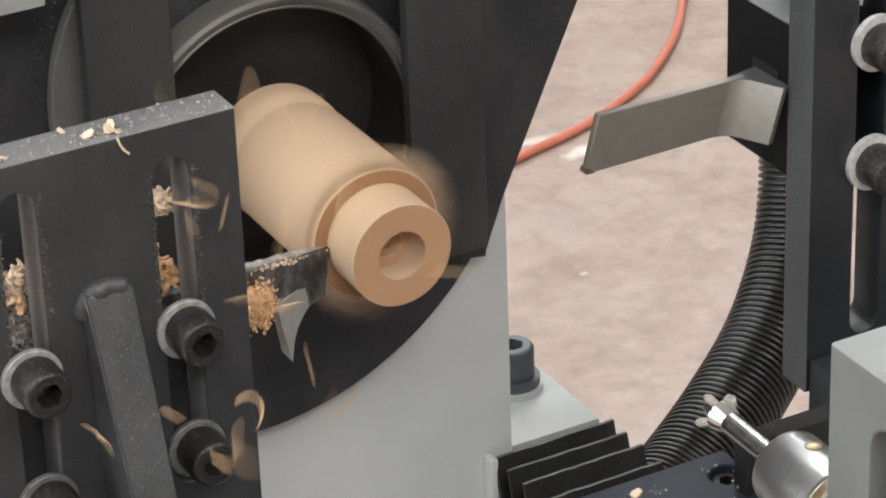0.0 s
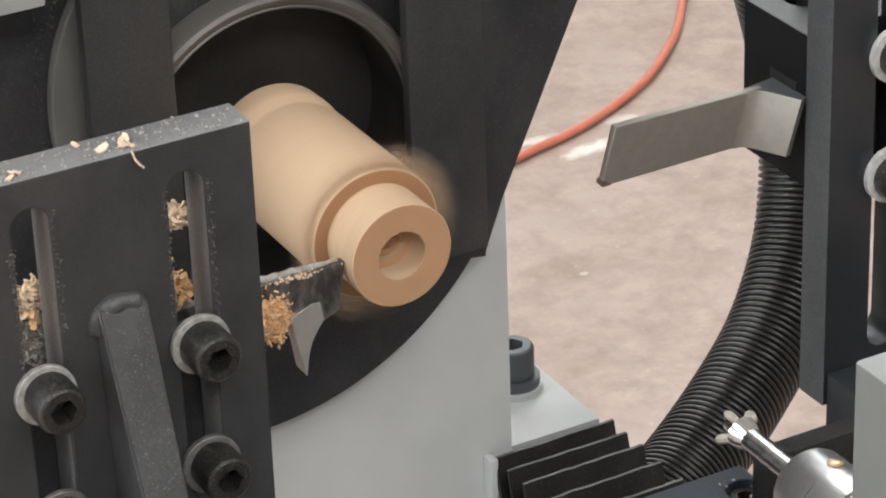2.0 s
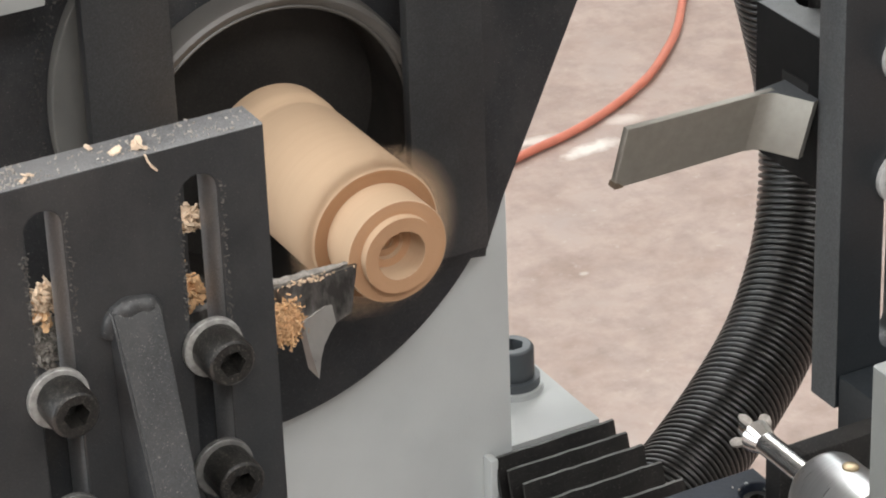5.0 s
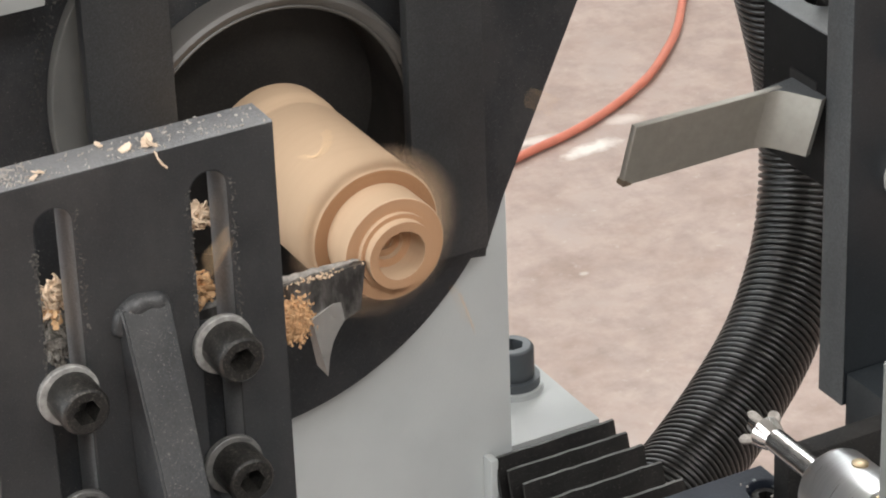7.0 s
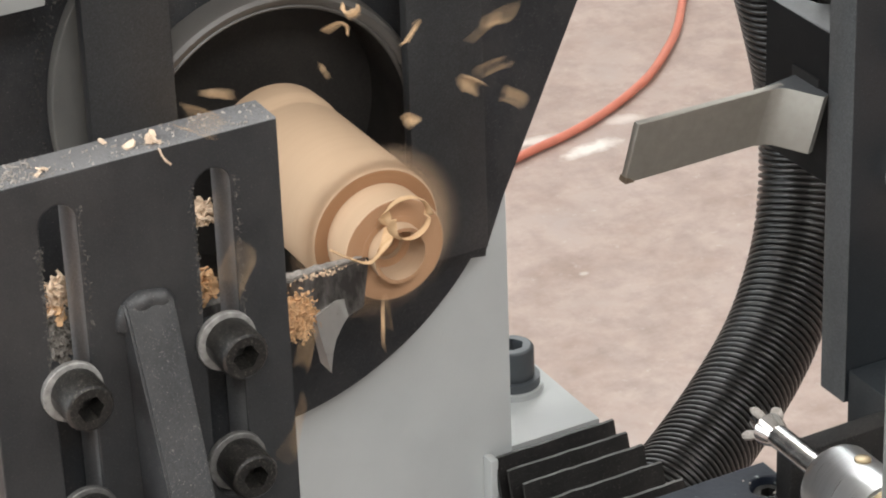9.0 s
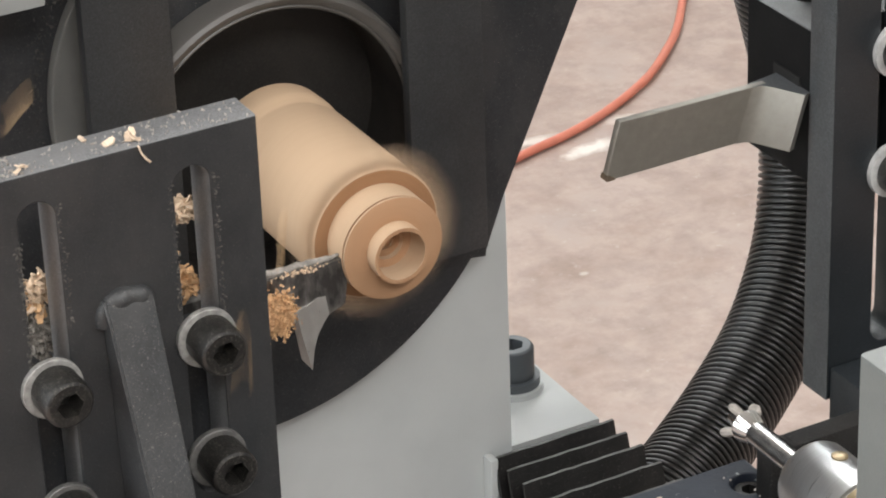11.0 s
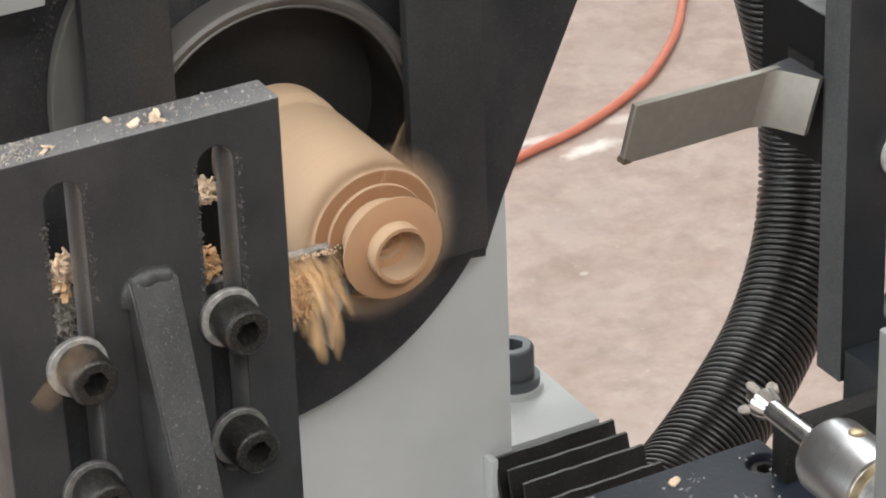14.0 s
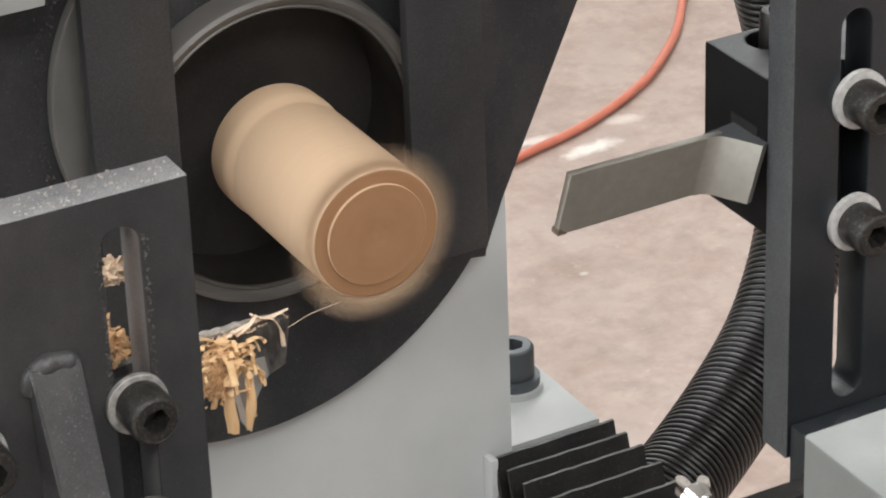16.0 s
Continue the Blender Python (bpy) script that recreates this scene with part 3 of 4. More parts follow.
# boring head
BX, BY, BZ = 0.0345, 0.0, 1.003
bore = part("boring_chuck", lathe([(-0.1715, 0.0045), (-0.1718, 0.0105), (-0.1745, 0.0130), (-0.1765, 0.0138), (-0.2030, 0.0138), (-0.2036, 0.0128), (-0.2085, 0.0128), (-0.2090, 0.0138), (-0.2500, 0.0138)], 72, at=(BX, BY, BZ)), M_TURNED, carriage, "turned aluminium chuck")
part("shank", lathe([(-0.1420, 0.0034), (-0.1425, 0.0040), (-0.1722, 0.0040)], 32, at=(BX, BY, BZ)), M_CHROME, bore)
part("set_screw", lathe([(0.0120, 0.0028), (0.0141, 0.0028), (0.0144, 0.0022)], 18, "Z", at=(BX + 0.002, BY - 0.1870, BZ)), M_BRASS, bore)
part("clamp_ring", lathe([(-0.2038, 0.0127), (-0.2044, 0.0134), (-0.2078, 0.0134), (-0.2084, 0.0127)], 48, caps=False, at=(BX, BY, BZ)), M_BRASS, bore)
hub = part("bit_hub", lathe([(-0.1290, 0.0010), (-0.1300, 0.0030), (-0.1350, 0.0038), (-0.1368, 0.0058), (-0.1400, 0.0050), (-0.1424, 0.0040)], 20, at=(BX, BY, BZ)), M_CHROME, bore)
for k in range(4):
    ang = radians(14 + 90 * k)
    c, q = math.cos(ang), math.sin(ang)
    pts = [Vector((BX + r * c - w * q, BY + y, BZ + r * q + w * c)) for r, y, w in ((0.0022, -0.1375, 0), (0.0040, -0.1362, 0.0003), (0.0054, -0.1346, 0.0008), (0.0063, -0.1328, 0.0013), (0.0066, -0.1315, 0.0016))]
    wing = part("bit_wing", tube(pts, lambda u: (1.0, 0.85, 1.05, 0.7)[k] * (0.0016, 0.0018, 0.0022, 0.0022, 0.0012)[min(int(u * 4.01), 4)], 9, flat=0.75), M_CRUST, hub)
# white motor bracket
me = slab([[(-0.3695, 0.9135), (-0.2497, 0.9135), (-0.2497, 1.0972), (-0.3695, 1.0972)], slot(-0.2800, 0.935, 1.0815, 0.019)], 0.05, 0.0012)
me.transform(Matrix.Translation((-0.0033, 0, 0)) @ Matrix.Rotation(radians(90), 4, "Z") @ Matrix.Diagonal((1, -1, 1, 1)))
me.flip_normals()
part("motor_bracket", me, M_BRACKET, carriage, "off-white painted motor bracket")

# ---------------------------------------------------------------- workpiece
R_MAIN, R_TAIL = 0.0270, 0.0208
Y_END, Y_DISC, Y_STEP = 0.0262, 0.0330, 0.0470


def turned(name, profile, parent, label="", n=96, ends=None):
    """A turned body; faces across the spindle take end grain."""
    bm = lathe([(a, r) for a, r in profile], n, caps=False)
    for f in bm.faces:
        f.normal_update()
        f.material_index = 1 if abs(f.normal.y) > 0.8 else 0
    return part(name, bm, (M_WOOD, ends or M_END), parent, label, smooth=35)


work = thing("wood_blank", "pale turned beech cylinder spinning in the lathe", "workpiece")
turned("blank_body", [(0.1365, 0.0001), (0.1365, 0.0258), (0.1355, 0.0270), (0.1260, 0.0273), (0.1225, 0.0270), (0.1195, 0.0257), (0.1170, 0.0256), (0.1130, 0.0268), (0.060, R_MAIN), (Y_STEP + 0.0016, R_MAIN), (Y_STEP + 0.0007, R_MAIN - 0.0003), (Y_STEP + 0.0001, R_MAIN - 0.0010), (Y_STEP, R_MAIN - 0.0018),
                      (Y_STEP, 0.0155), (0.0457, 0.0155), (0.0457, 0.0001)], work)
turned("shoulder_sleeve", [(0.0580, 0.0155), (0.0580, R_TAIL - 0.0001), (0.0345, R_TAIL - 0.0001), (0.0343, R_TAIL - 0.0003), (0.0343, 0.0155)], work)
turned("end_sleeve", [(0.0335, 0.0154), (0.0335, R_TAIL), (Y_END + 0.0003, R_TAIL), (Y_END, R_TAIL - 0.0003), (Y_END, 0.0154)], work, ends=M_END_PALE)
turned("middle_sleeve", [(0.0335, 0.0136), (0.0335, 0.0154), (Y_END, 0.0154), (Y_END, 0.0136)], work, ends=M_END_PALE)
turned("inner_sleeve", [(0.0335, 0.0113), (0.0335, 0.0136), (Y_END, 0.0136), (Y_END, 0.0113)], work, ends=M_END_PALE)
cup = thing("turned_cap", "small turned beech cap with a bored end", "turned part")
turned("cap_disc", [(0.0456, 0.0001), (0.0456, 0.0153), (0.0342, 0.0153), (0.0342, R_TAIL - 0.0002), (Y_DISC + 0.0002, R_TAIL - 0.0001), (Y_DISC, R_TAIL - 0.0004), (Y_DISC, 0.0113)], cup, ends=M_END_PALE)
turned("bored_tenon", [(Y_DISC, 0.0113), (Y_END, 0.0113), (Y_END, 0.0098), (0.0375, 0.0096), (0.0376, 0.0064), (0.0400, 0.0062), (0.0401, 0.0036), (0.0412, 0.0034), (0.0413, 0.0014), (0.0425, 0.0001)], cup, ends=M_END_PALE)


turned_fringe = bmesh.new()
rnd = random.Random(7)
for k in range(1500):
    a = rnd.uniform(0, 2 * math.pi)
    y0 = rnd.uniform(0.0472, 0.0520)
    length = 0.0015 + 0.0090 * rnd.random() ** 1.5
    pts = []
    for u in (0, 0.5, 1.0):
        r, b = 0.0265 + length * u, a - 0.30 * u * u
        pts.append((r * math.cos(b), y0 - 0.0015 * u, r * math.sin(b)))
    tube(pts, lambda u: 0.000045 * (1.1 - 0.6 * u), 3, bm=turned_fringe)
tagged(part("fibre_fringe", turned_fringe, M_WOOD, work, "torn wood fibres round the rim"), kind="stuff")

# ---------------------------------------------------------------- chips and dust


def ribbon(length, width, curl, seed, bm=None, at=None):
    """A curled shaving: a thin bent strip with ragged sides and real thickness."""
    r = random.Random(seed)
    bm = bm or bmesh.new()
    m = at or Matrix()
    n = 7
    rows = []
    ang, p = 0.0, Vector((0, 0, 0))
    for i in range(n + 1):
        w = width * (0.45 + 0.55 * math.sin(math.pi * (0.12 + 0.8 * i / n))) * r.uniform(0.75, 1.15)
        side = Vector((0, 1, 0.25 * math.sin(3 * i / n)))
        nor = Vector((-math.sin(ang), 0, math.cos(ang)))
        c = p + Vector((0, r.uniform(-0.1, 0.1) * width, 0))
        t = 0.00022 + 0.00018 * r.random()
        rows.append([bm.verts.new(m @ q) for q in (c - side * w / 2 - nor * t, c + side * w / 2 - nor * t, c + side * w / 2 + nor * t, c - side * w / 2 + nor * t)])
        ang += curl / n * r.uniform(0.5, 1.5)
        p = p + Vector((math.cos(ang), 0, math.sin(ang))) * length / n
    for a, b in zip(rows, rows[1:]):
        for k in range(4):
            bm.faces.new((a[k], a[(k + 1) % 4], b[(k + 1) % 4], b[k]))
    bm.faces.new(rows[0])
    bm.faces.new(rows[-1])
    return bm


def any_turn(r):
    return Euler((r.uniform(0, 6.28), r.uniform(0, 6.28), r.uniform(0, 6.28))).to_matrix().to_4x4()


def heap(name, centre, spread, count, size, seed, label, material, broad=0.4, core=0.0):
    """A clump of small shavings, uncountable."""
    r = random.Random(seed)
    bm = bmesh.new()
    if core:   # packed dust under the loose shavings
        lump = bmesh.ops.create_icosphere(bm, subdivisions=3, radius=1.0)["verts"]
        for v in lump:
            v.co = Vector(centre) + Vector([core * spread[i] * v.co[i] * r.uniform(0.85, 1.15) for i in range(3)])
    for k in range(count):
        c = Vector([centre[i] + r.gauss(0, 0.42) * spread[i] for i in range(3)])
        ribbon(size * r.uniform(0.5, 1.6), size * r.uniform(0.3 * broad, broad), r.uniform(-2.5, 2.5), seed * 100 + k, bm, Matrix.Translation(c) @ any_turn(r))
    return tagged(part(name, bm, material, None, smooth=50), label, "wood shavings", kind="stuff")


riders = [heap("sawdust_clump", (-0.0545, 0.0370, 0.9900), (0.0058, 0.0034, 0.0080), 3400, 0.0013, 11, "orange sawdust clump packed beside the bright cutter", M_SAWDUST, 0.28, 0.8),
          heap("sawdust_clump", (-0.0420, 0.0440, 1.0006), (0.0130, 0.0018, 0.0006), 80, 0.0007, 15, "pale chips strewn on the upper edge of the cutter", M_PALE_CHIP, 0.6),
          heap("sawdust_clump", (-0.0950, 0.0250, 1.0490), (0.0050, 0.0030, 0.0030), 90, 0.0036, 12, "pale wood chips caught behind the slotted plate", M_PALE_CHIP, 0.85),
          heap("sawdust_clump", (-0.0975, 0.0235, 1.0215), (0.0050, 0.0030, 0.0060), 110, 0.0048, 13, "orange curled shavings caught behind the slotted plate", M_SAWDUST, 0.6),
          heap("sawdust_clump", (-0.1510, 0.0250, 1.0335), (0.0055, 0.0030, 0.0065), 130, 0.0036, 14, "pale sawdust packed behind the slotted plate", M_PALE_CHIP, 0.9),
          heap("sawdust_clump", (-0.1515, 0.0260, 1.0290), (0.0055, 0.0030, 0.0040), 60, 0.0040, 18, "orange chips packed behind the slotted plate", M_SAWDUST, 0.9),
          heap("sawdust_clump", (-0.1510, 0.0260, 1.0165), (0.0060, 0.0030, 0.0085), 420, 0.0026, 16, "grey dirty chips packed behind the slotted plate", M_GREY_CHIP, 0.8, 0.8)]
rim = bmesh.new()
rnd = random.Random(17)
for k in range(150):
    a, rr = radians(rnd.uniform(135, 205)), 0.0925 + abs(rnd.gauss(0, 0.0035))
    ribbon(0.0004 + 0.0014 * rnd.random() ** 3, 0.0003 + 0.0005 * rnd.random(), rnd.uniform(-2, 2), 7000 + k, rim, Matrix.Translation((rr * math.cos(a), 0.1432, 1.033 + rr * math.sin(a))) @ any_turn(rnd))
tagged(part("sawdust_rim", rim, plain("grey_dust", (0.060, 0.056, 0.052), 0.8, 300, 0.5), None), "grey sawdust clinging to the black housing", "sawdust", kind="stuff")
flecks = bmesh.new()
rnd = random.Random(21)
for k in range(190):
    x = -0.1850 + 0.108 * rnd.random()
    y = 0.0008 + 0.0156 * rnd.random()
    ribbon(0.0003 + 0.0016 * rnd.random() ** 5, 0.00025 + 0.0005 * rnd.random() ** 2, rnd.uniform(-1, 1), 3000 + k, flecks, Matrix.Translation((x, y, 1.0913)) @ Matrix.Rotation(rnd.uniform(0, 6.3), 4, "Z"))
for k in range(60):
    x, y = 0.022 + 0.08 * rnd.random(), -0.036 - 0.12 * rnd.random()
    ribbon(0.0005 + 0.0022 * rnd.random() ** 3, 0.0004 + 0.001 * rnd.random(), rnd.uniform(-1, 1), 4000 + k, flecks, Matrix.Translation((x, y, 0.9133)) @ Matrix.Rotation(rnd.uniform(0, 6.3), 4, "Z"))
for k in range(110):
    x, y = -0.1852 + 0.026 * rnd.random() ** 1.5, 0.0008 + 0.0156 * rnd.random()
    ribbon(0.0004 + 0.0024 * rnd.random() ** 3, 0.0003 + 0.0012 * rnd.random() ** 2, rnd.uniform(-1, 1), 6000 + k, flecks, Matrix.Translation((x, y, 1.0914)) @ Matrix.Rotation(rnd.uniform(0, 6.3), 4, "Z"))
riders.append(tagged(part("sawdust_flecks", flecks, plain("pale_dust", (0.40, 0.37, 0.335), 0.8, 300, 0.3), None), "fine pale sawdust lying on black machine tops", "sawdust", kind="stuff"))
crust = bmesh.new()
for k in range(420):
    x, lo, hi = rnd.choice(((-0.1645, 1.015, 1.068), (-0.1645, 1.015, 1.068), (-0.1085, 1.02, 1.075), (-0.0920, 1.02, 1.075), (-0.1487, 1.03, 1.078)))
    m = Matrix.Translation((x + rnd.gauss(0, 0.0006), -0.0001, rnd.uniform(lo, hi))) @ Matrix.Rotation(radians(90), 4, "X") @ Matrix.Rotation(rnd.uniform(0, 6.3), 4, "Z")
    ribbon(0.0003 + 0.0011 * rnd.random() ** 3, 0.0002 + 0.0004 * rnd.random() ** 2, 0.2, 5000 + k, crust, m)
riders.append(tagged(part("sawdust_crust", crust, plain("grey_slot_dust", (0.115, 0.107, 0.097), 0.8, 300, 0.5), None), "grey sawdust crusted along the slot edges", "sawdust", kind="stuff"))
loose = []
for k, (x, y, ln, wd) in enumerate(((-0.1290, 0.0060, 0.0062, 0.0026), (-0.1205, 0.0045, 0.0085, 0.0030), (-0.1330, 0.0125, 0.0045, 0.0018), (-0.1165, 0.0030, 0.0070, 0.0024),
                                    (-0.1570, 0.0060, 0.0050, 0.0030), (-0.1170, 0.0120, 0.0050, 0.0016), (-0.1620, 0.0035, 0.0040, 0.0020), (0.0560, -0.0440, 0.0060, 0.0030))):
    z = 1.0915 if x < 0 else 0.9135
    ob = part("wood_chip", ribbon(0.75 * ln, 1.25 * wd, 1.0 - 0.35 * (k % 3), 500 + k, at=Matrix.Translation((x, y, z)) @ Matrix.Rotation(0.9 * k, 4, "Z")), M_PALE_SHAVING)
    tagged(ob, "curled pale wood chip lying on the black carriage", "wood chip", "chips on the carriage")
    (riders if x > 0 else loose).append(ob)
ob = part("wood_chip", ribbon(0.0075, 0.0028, 0.6, 540, at=Matrix.Translation((-0.1190, -0.0008, 1.0912)) @ Matrix.Rotation(radians(82), 4, "Y")), M_PALE_SHAVING)
loose.append(tagged(ob, "curled pale wood chip hanging over the plate edge", "wood chip", "chips on the carriage"))

# strands that catch on the cutter at the end
tb = bmesh.new()
rnd = random.Random(33)
for k in range(60):   # the clump
    a = Vector((-0.0485 + rnd.gauss(0, 0.0040), 0.0395 + rnd.gauss(0, 0.0018), 0.9935 + rnd.gauss(0, 0.0035)))
    d = Vector((rnd.uniform(-1, 1), rnd.uniform(-0.5, 0.2), rnd.uniform(-0.7, 0.5))).normalized() * rnd.uniform(0.004, 0.009)
    tube(spline([a, a + d / 2 + Vector((0, -0.0015, 0.0015)), a + d, a + d * 1.2 - Vector((0, 0.001, rnd.uniform(0.001, 0.004)))], 4), 0.0013 * rnd.uniform(0.5, 1.5), 5, bm=tb, flat=0.35)
for x0, z0, x1, z1, w in ((-0.0505, 0.992, -0.0505, 0.9650, 0.0021), (-0.0490, 0.990, -0.0488, 0.9640, 0.0016), (-0.0410, 0.991, -0.0432, 0.9640, 0.0020), (-0.0425, 0.986, -0.0412, 0.9690, 0.0014),
                          (-0.0535, 0.990, -0.0565, 0.9770, 0.0015), (-0.0500, 0.9815, -0.0420, 0.9805, 0.0014)):   # strands that hang down
    mid = ((x0 + x1) / 2 + rnd.uniform(-0.0012, 0.0012), 0.0365, (z0 + z1) / 2)
    tube(spline([(x0, 0.0385, z0), mid, (x1, 0.0370, z1)], 5), lambda u, w=w: w * (0.8 + 0.25 * math.sin(9 * u + w * 4000)), 6, bm=tb, flat=0.4)
tangle = tagged(part("shaving_tangle", tb, M_STRAND, None, smooth=50), "tangle of stringy orange beech shavings caught on the cutter", "wood shavings", kind="stuff")
# pale torn shaving folded over the cutter's tip
sb = bmesh.new()
for pts, w in ((((-0.0500, 0.0440, 0.9985), (-0.0430, 0.0440, 1.0010), (-0.0350, 0.0450, 1.0022), (-0.0270, 0.0448, 1.0028), (-0.0215, 0.0450, 1.0035)), 0.0017),
               (((-0.0360, 0.0450, 1.0055), (-0.0330, 0.0445, 1.0035), (-0.0280, 0.0440, 1.0015), (-0.0258, 0.0425, 0.9970), (-0.0252, 0.0422, 0.9905)), 0.0016),
               (((-0.0430, 0.0435, 0.9995), (-0.0385, 0.0430, 1.0020), (-0.0345, 0.0440, 1.0052)), 0.0019), (((-0.0290, 0.0440, 1.0020), (-0.0250, 0.0445, 1.0030), (-0.0222, 0.0445, 1.0005)), 0.0012)):
    tube(spline(pts, 5), lambda u, w=w: w * (1.0 - 0.45 * u), 6, bm=sb, flat=0.3)
tube(spline([(-0.0222, 0.0440, 0.9965), (-0.0130, 0.0430, 1.0000), (-0.0035, 0.0400, 1.0030)], 5), 0.00013, 5, bm=sb)
torn = tagged(part("torn_shaving", sb, M_PALE_SHAVING, None, smooth=50), "pale torn wood shaving folded over the cutter tip", "wood shaving")


strand = tagged(part("shaving_strand", tube(spline([(-0.1630, -0.0175, 1.0080), (-0.1655, -0.0165, 0.9990), (-0.1672, -0.0140, 0.9880), (-0.1682, -0.0105, 0.9770)], 6), lambda u: 0.0013 - 0.0004 * abs(u - 0.6), 6, flat=0.4), M_SHAVING, None), "long orange shaving hanging over the bolts", "wood shaving")


strip = tagged(part("shaving_strip", tube(spline([(-0.0205, 0.0335, 1.0040), (-0.0212, 0.0330, 0.9900), (-0.0200, 0.0325, 0.9720), (-0.0180, 0.0320, 0.9530)], 6), lambda u: 0.0022 - 0.0005 * u, 6, flat=0.2), M_SHAVING, None), "long pale shaving peeling off the turned cap", "wood shaving")


def strip_rows():
    away, here = pose(0.0205, 0.062, 0.022), pose(0, 0, 0)
    return [(0.0, away), (12.25, away), (12.42, here), (12.92, here), (12.97, pose(-0.004, 0, -0.001)), (13.0, pose(-0.011, 0, -0.003)), (13.033, pose(-0.019, 0, -0.006)), (13.066, pose(-0.014, -0.002, -0.020)), (13.12, pose(0.002, -0.01, -0.06)), (13.3, pose(0.004, -0.03, -0.28)), (13.45, pose(0.005, -0.04, -0.60)), (13.62, pose(0.005, -0.05, -0.94)), (16.0, pose(0.005, -0.05, -0.94))]


def strand_rows():
    hid = [r for r in carriage_rows(0.03, 0.045, -0.035) if r[0] <= 14.0] + [(14.43, pose(0.0493, 0.0447, -0.035))]
    drop = [(14.5 + d, pose(0.0196 - 0.1 * d, -0.0004 - 0.3 * d, -5.5 * d * d - 0.3 * d, 0, 40 * d)) for d in (0.0, 0.03, 0.06, 0.1, 0.15, 0.2, 0.25, 0.3, 0.35)]
    end = pose(-0.02, -0.11, -0.972)
    return hid + drop + [(14.92, end), (16.0, end)]


def tangle_rows():
    """Torn off the blank late in the cut, then carried by the cutter."""
    return [r for r in carriage_rows(-0.078, -0.004, -0.045) if r[0] <= 13.5] + [(13.80, pose(-0.0627, -0.0048, -0.045)), (13.86, pose(-0.0625, -0.0048, -0.045)), (13.90, pose(-0.02, -0.002, -0.02)), (13.94, pose(0.0165, -0.001, -0.004)), (13.967, pose(0.0110, -0.001, 0.008)), (14.0, pose(0.0175, -0.001, -0.001)), (14.033, pose(0.0215, -0.001, -0.015)), (14.07, pose(0.0150, -0.001, 0.004)), (14.12, pose(0.0178, -0.001, 0.001)), (14.2, pose(0.0185, -0.0004, -0.001)), (14.3, pose(0.0185, -0.0004, 0))] + [r for r in carriage_rows() if r[0] >= 14.5]


loop = [(0.0020 + 0.0085 * math.cos(a) * (1 - 0.02 * a), 0.0012 * a, 0.0035 + 0.0075 * math.sin(a) * (1 - 0.02 * a)) for a in [math.pi * (1.25 - 0.125 * k) for k in range(20)]]
curl = tagged(part("shaving_curl", tube(spline([(-0.0290, 0.0030, -0.0030), (-0.0230, 0.0015, -0.0070), (-0.0150, 0.0005, -0.0110), (-0.0090, 0.0, -0.0060)] + loop, 3), lambda u: 0.0026 - 0.0012 * abs(u - 0.4), 6, flat=0.22), M_SHAVING, None, smooth=60), "curled pale shaving peeling off the tenon", "wood shaving")


def curl_rows():
    """Peels off as the inner ring is cut, hangs on the tool for a moment and is thrown up and over."""
    inside, here = pose(0.0085, 0.085, 1.004), Vector((-0.0010, 0.0215, 1.0145))
    fly = [(9.06 + d, pose(here.x + 0.9 * d, here.y - 0.4 * d, here.z + 1.6 * d - 4.9 * d * d, 160 * d, 300 * d, 90 * d)) for d in (0.0, 0.05, 0.1, 0.15, 0.2, 0.3, 0.4, 0.5, 0.6)]
    end = pose(here.x + 0.62, here.y - 0.26, 0.012, 96, 180, 54)
    return [(0.0, inside), (8.88, inside), (8.95, pose(*here)), (9.01, pose(*here))] + fly + [(9.75, end), (16.0, end)]


def torn_rows():
    """Hidden behind the tool plate until the cap breaks away, then carried by the cutter."""
    return [r for r in carriage_rows(-0.078, -0.004, -0.045) if r[0] <= 14.0] + [(14.46, pose(-0.0585, -0.0043, -0.045)), (14.52, pose(0.0198, -0.0003, 0))] + [r for r in carriage_rows() if r[0] >= 14.7]


CHIP_MESHES = [bm_mesh("wood_chip", ribbon(ln, wd, cu, 900 + k), 50) for k, (ln, wd, cu) in enumerate(((0.015, 0.0013, 2.6), (0.009, 0.0010, 1.6), (0.022, 0.0010, 1.7), (0.006, 0.0009, 1.8), (0.018, 0.0014, 3.8), (0.011, 0.0034, 3.6), (0.013, 0.0018, 5.5), (0.040, 0.0095, 3.2)))]
for me in CHIP_MESHES:
    me.materials.append(M_SHAVING)
# bursts: seconds, chips, how far they spread
BURSTS = ((0.02, 8, 0.9), (1.5, 2, 0.9), (2.7, 2, 0.9), (3.95, 4, 1.0), (4.02, 12, 1.0), (4.2, 8, 1.0), (4.8, 5, 1.0), (5.3, 5, 1.0), (5.9, 5, 1.0), (6.3, 8, 1.0), (6.5, 8, 1.0), (7.0, 5, 0.9), (7.5, 2, 0.8), (8.5, 8, 1.0),
          (9.0, 3, 1.2), (9.5, 6, 1.2), (10.2, 6, 1.2), (10.9, 6, 1.2), (11.3, 10, 1.2), (11.5, 12, 1.2), (12.0, 6, 1.3), (12.5, 4, 1.3), (13.0, 3, 1.0), (13.5, 3, 1.0), (14.1, 3, 0.9))
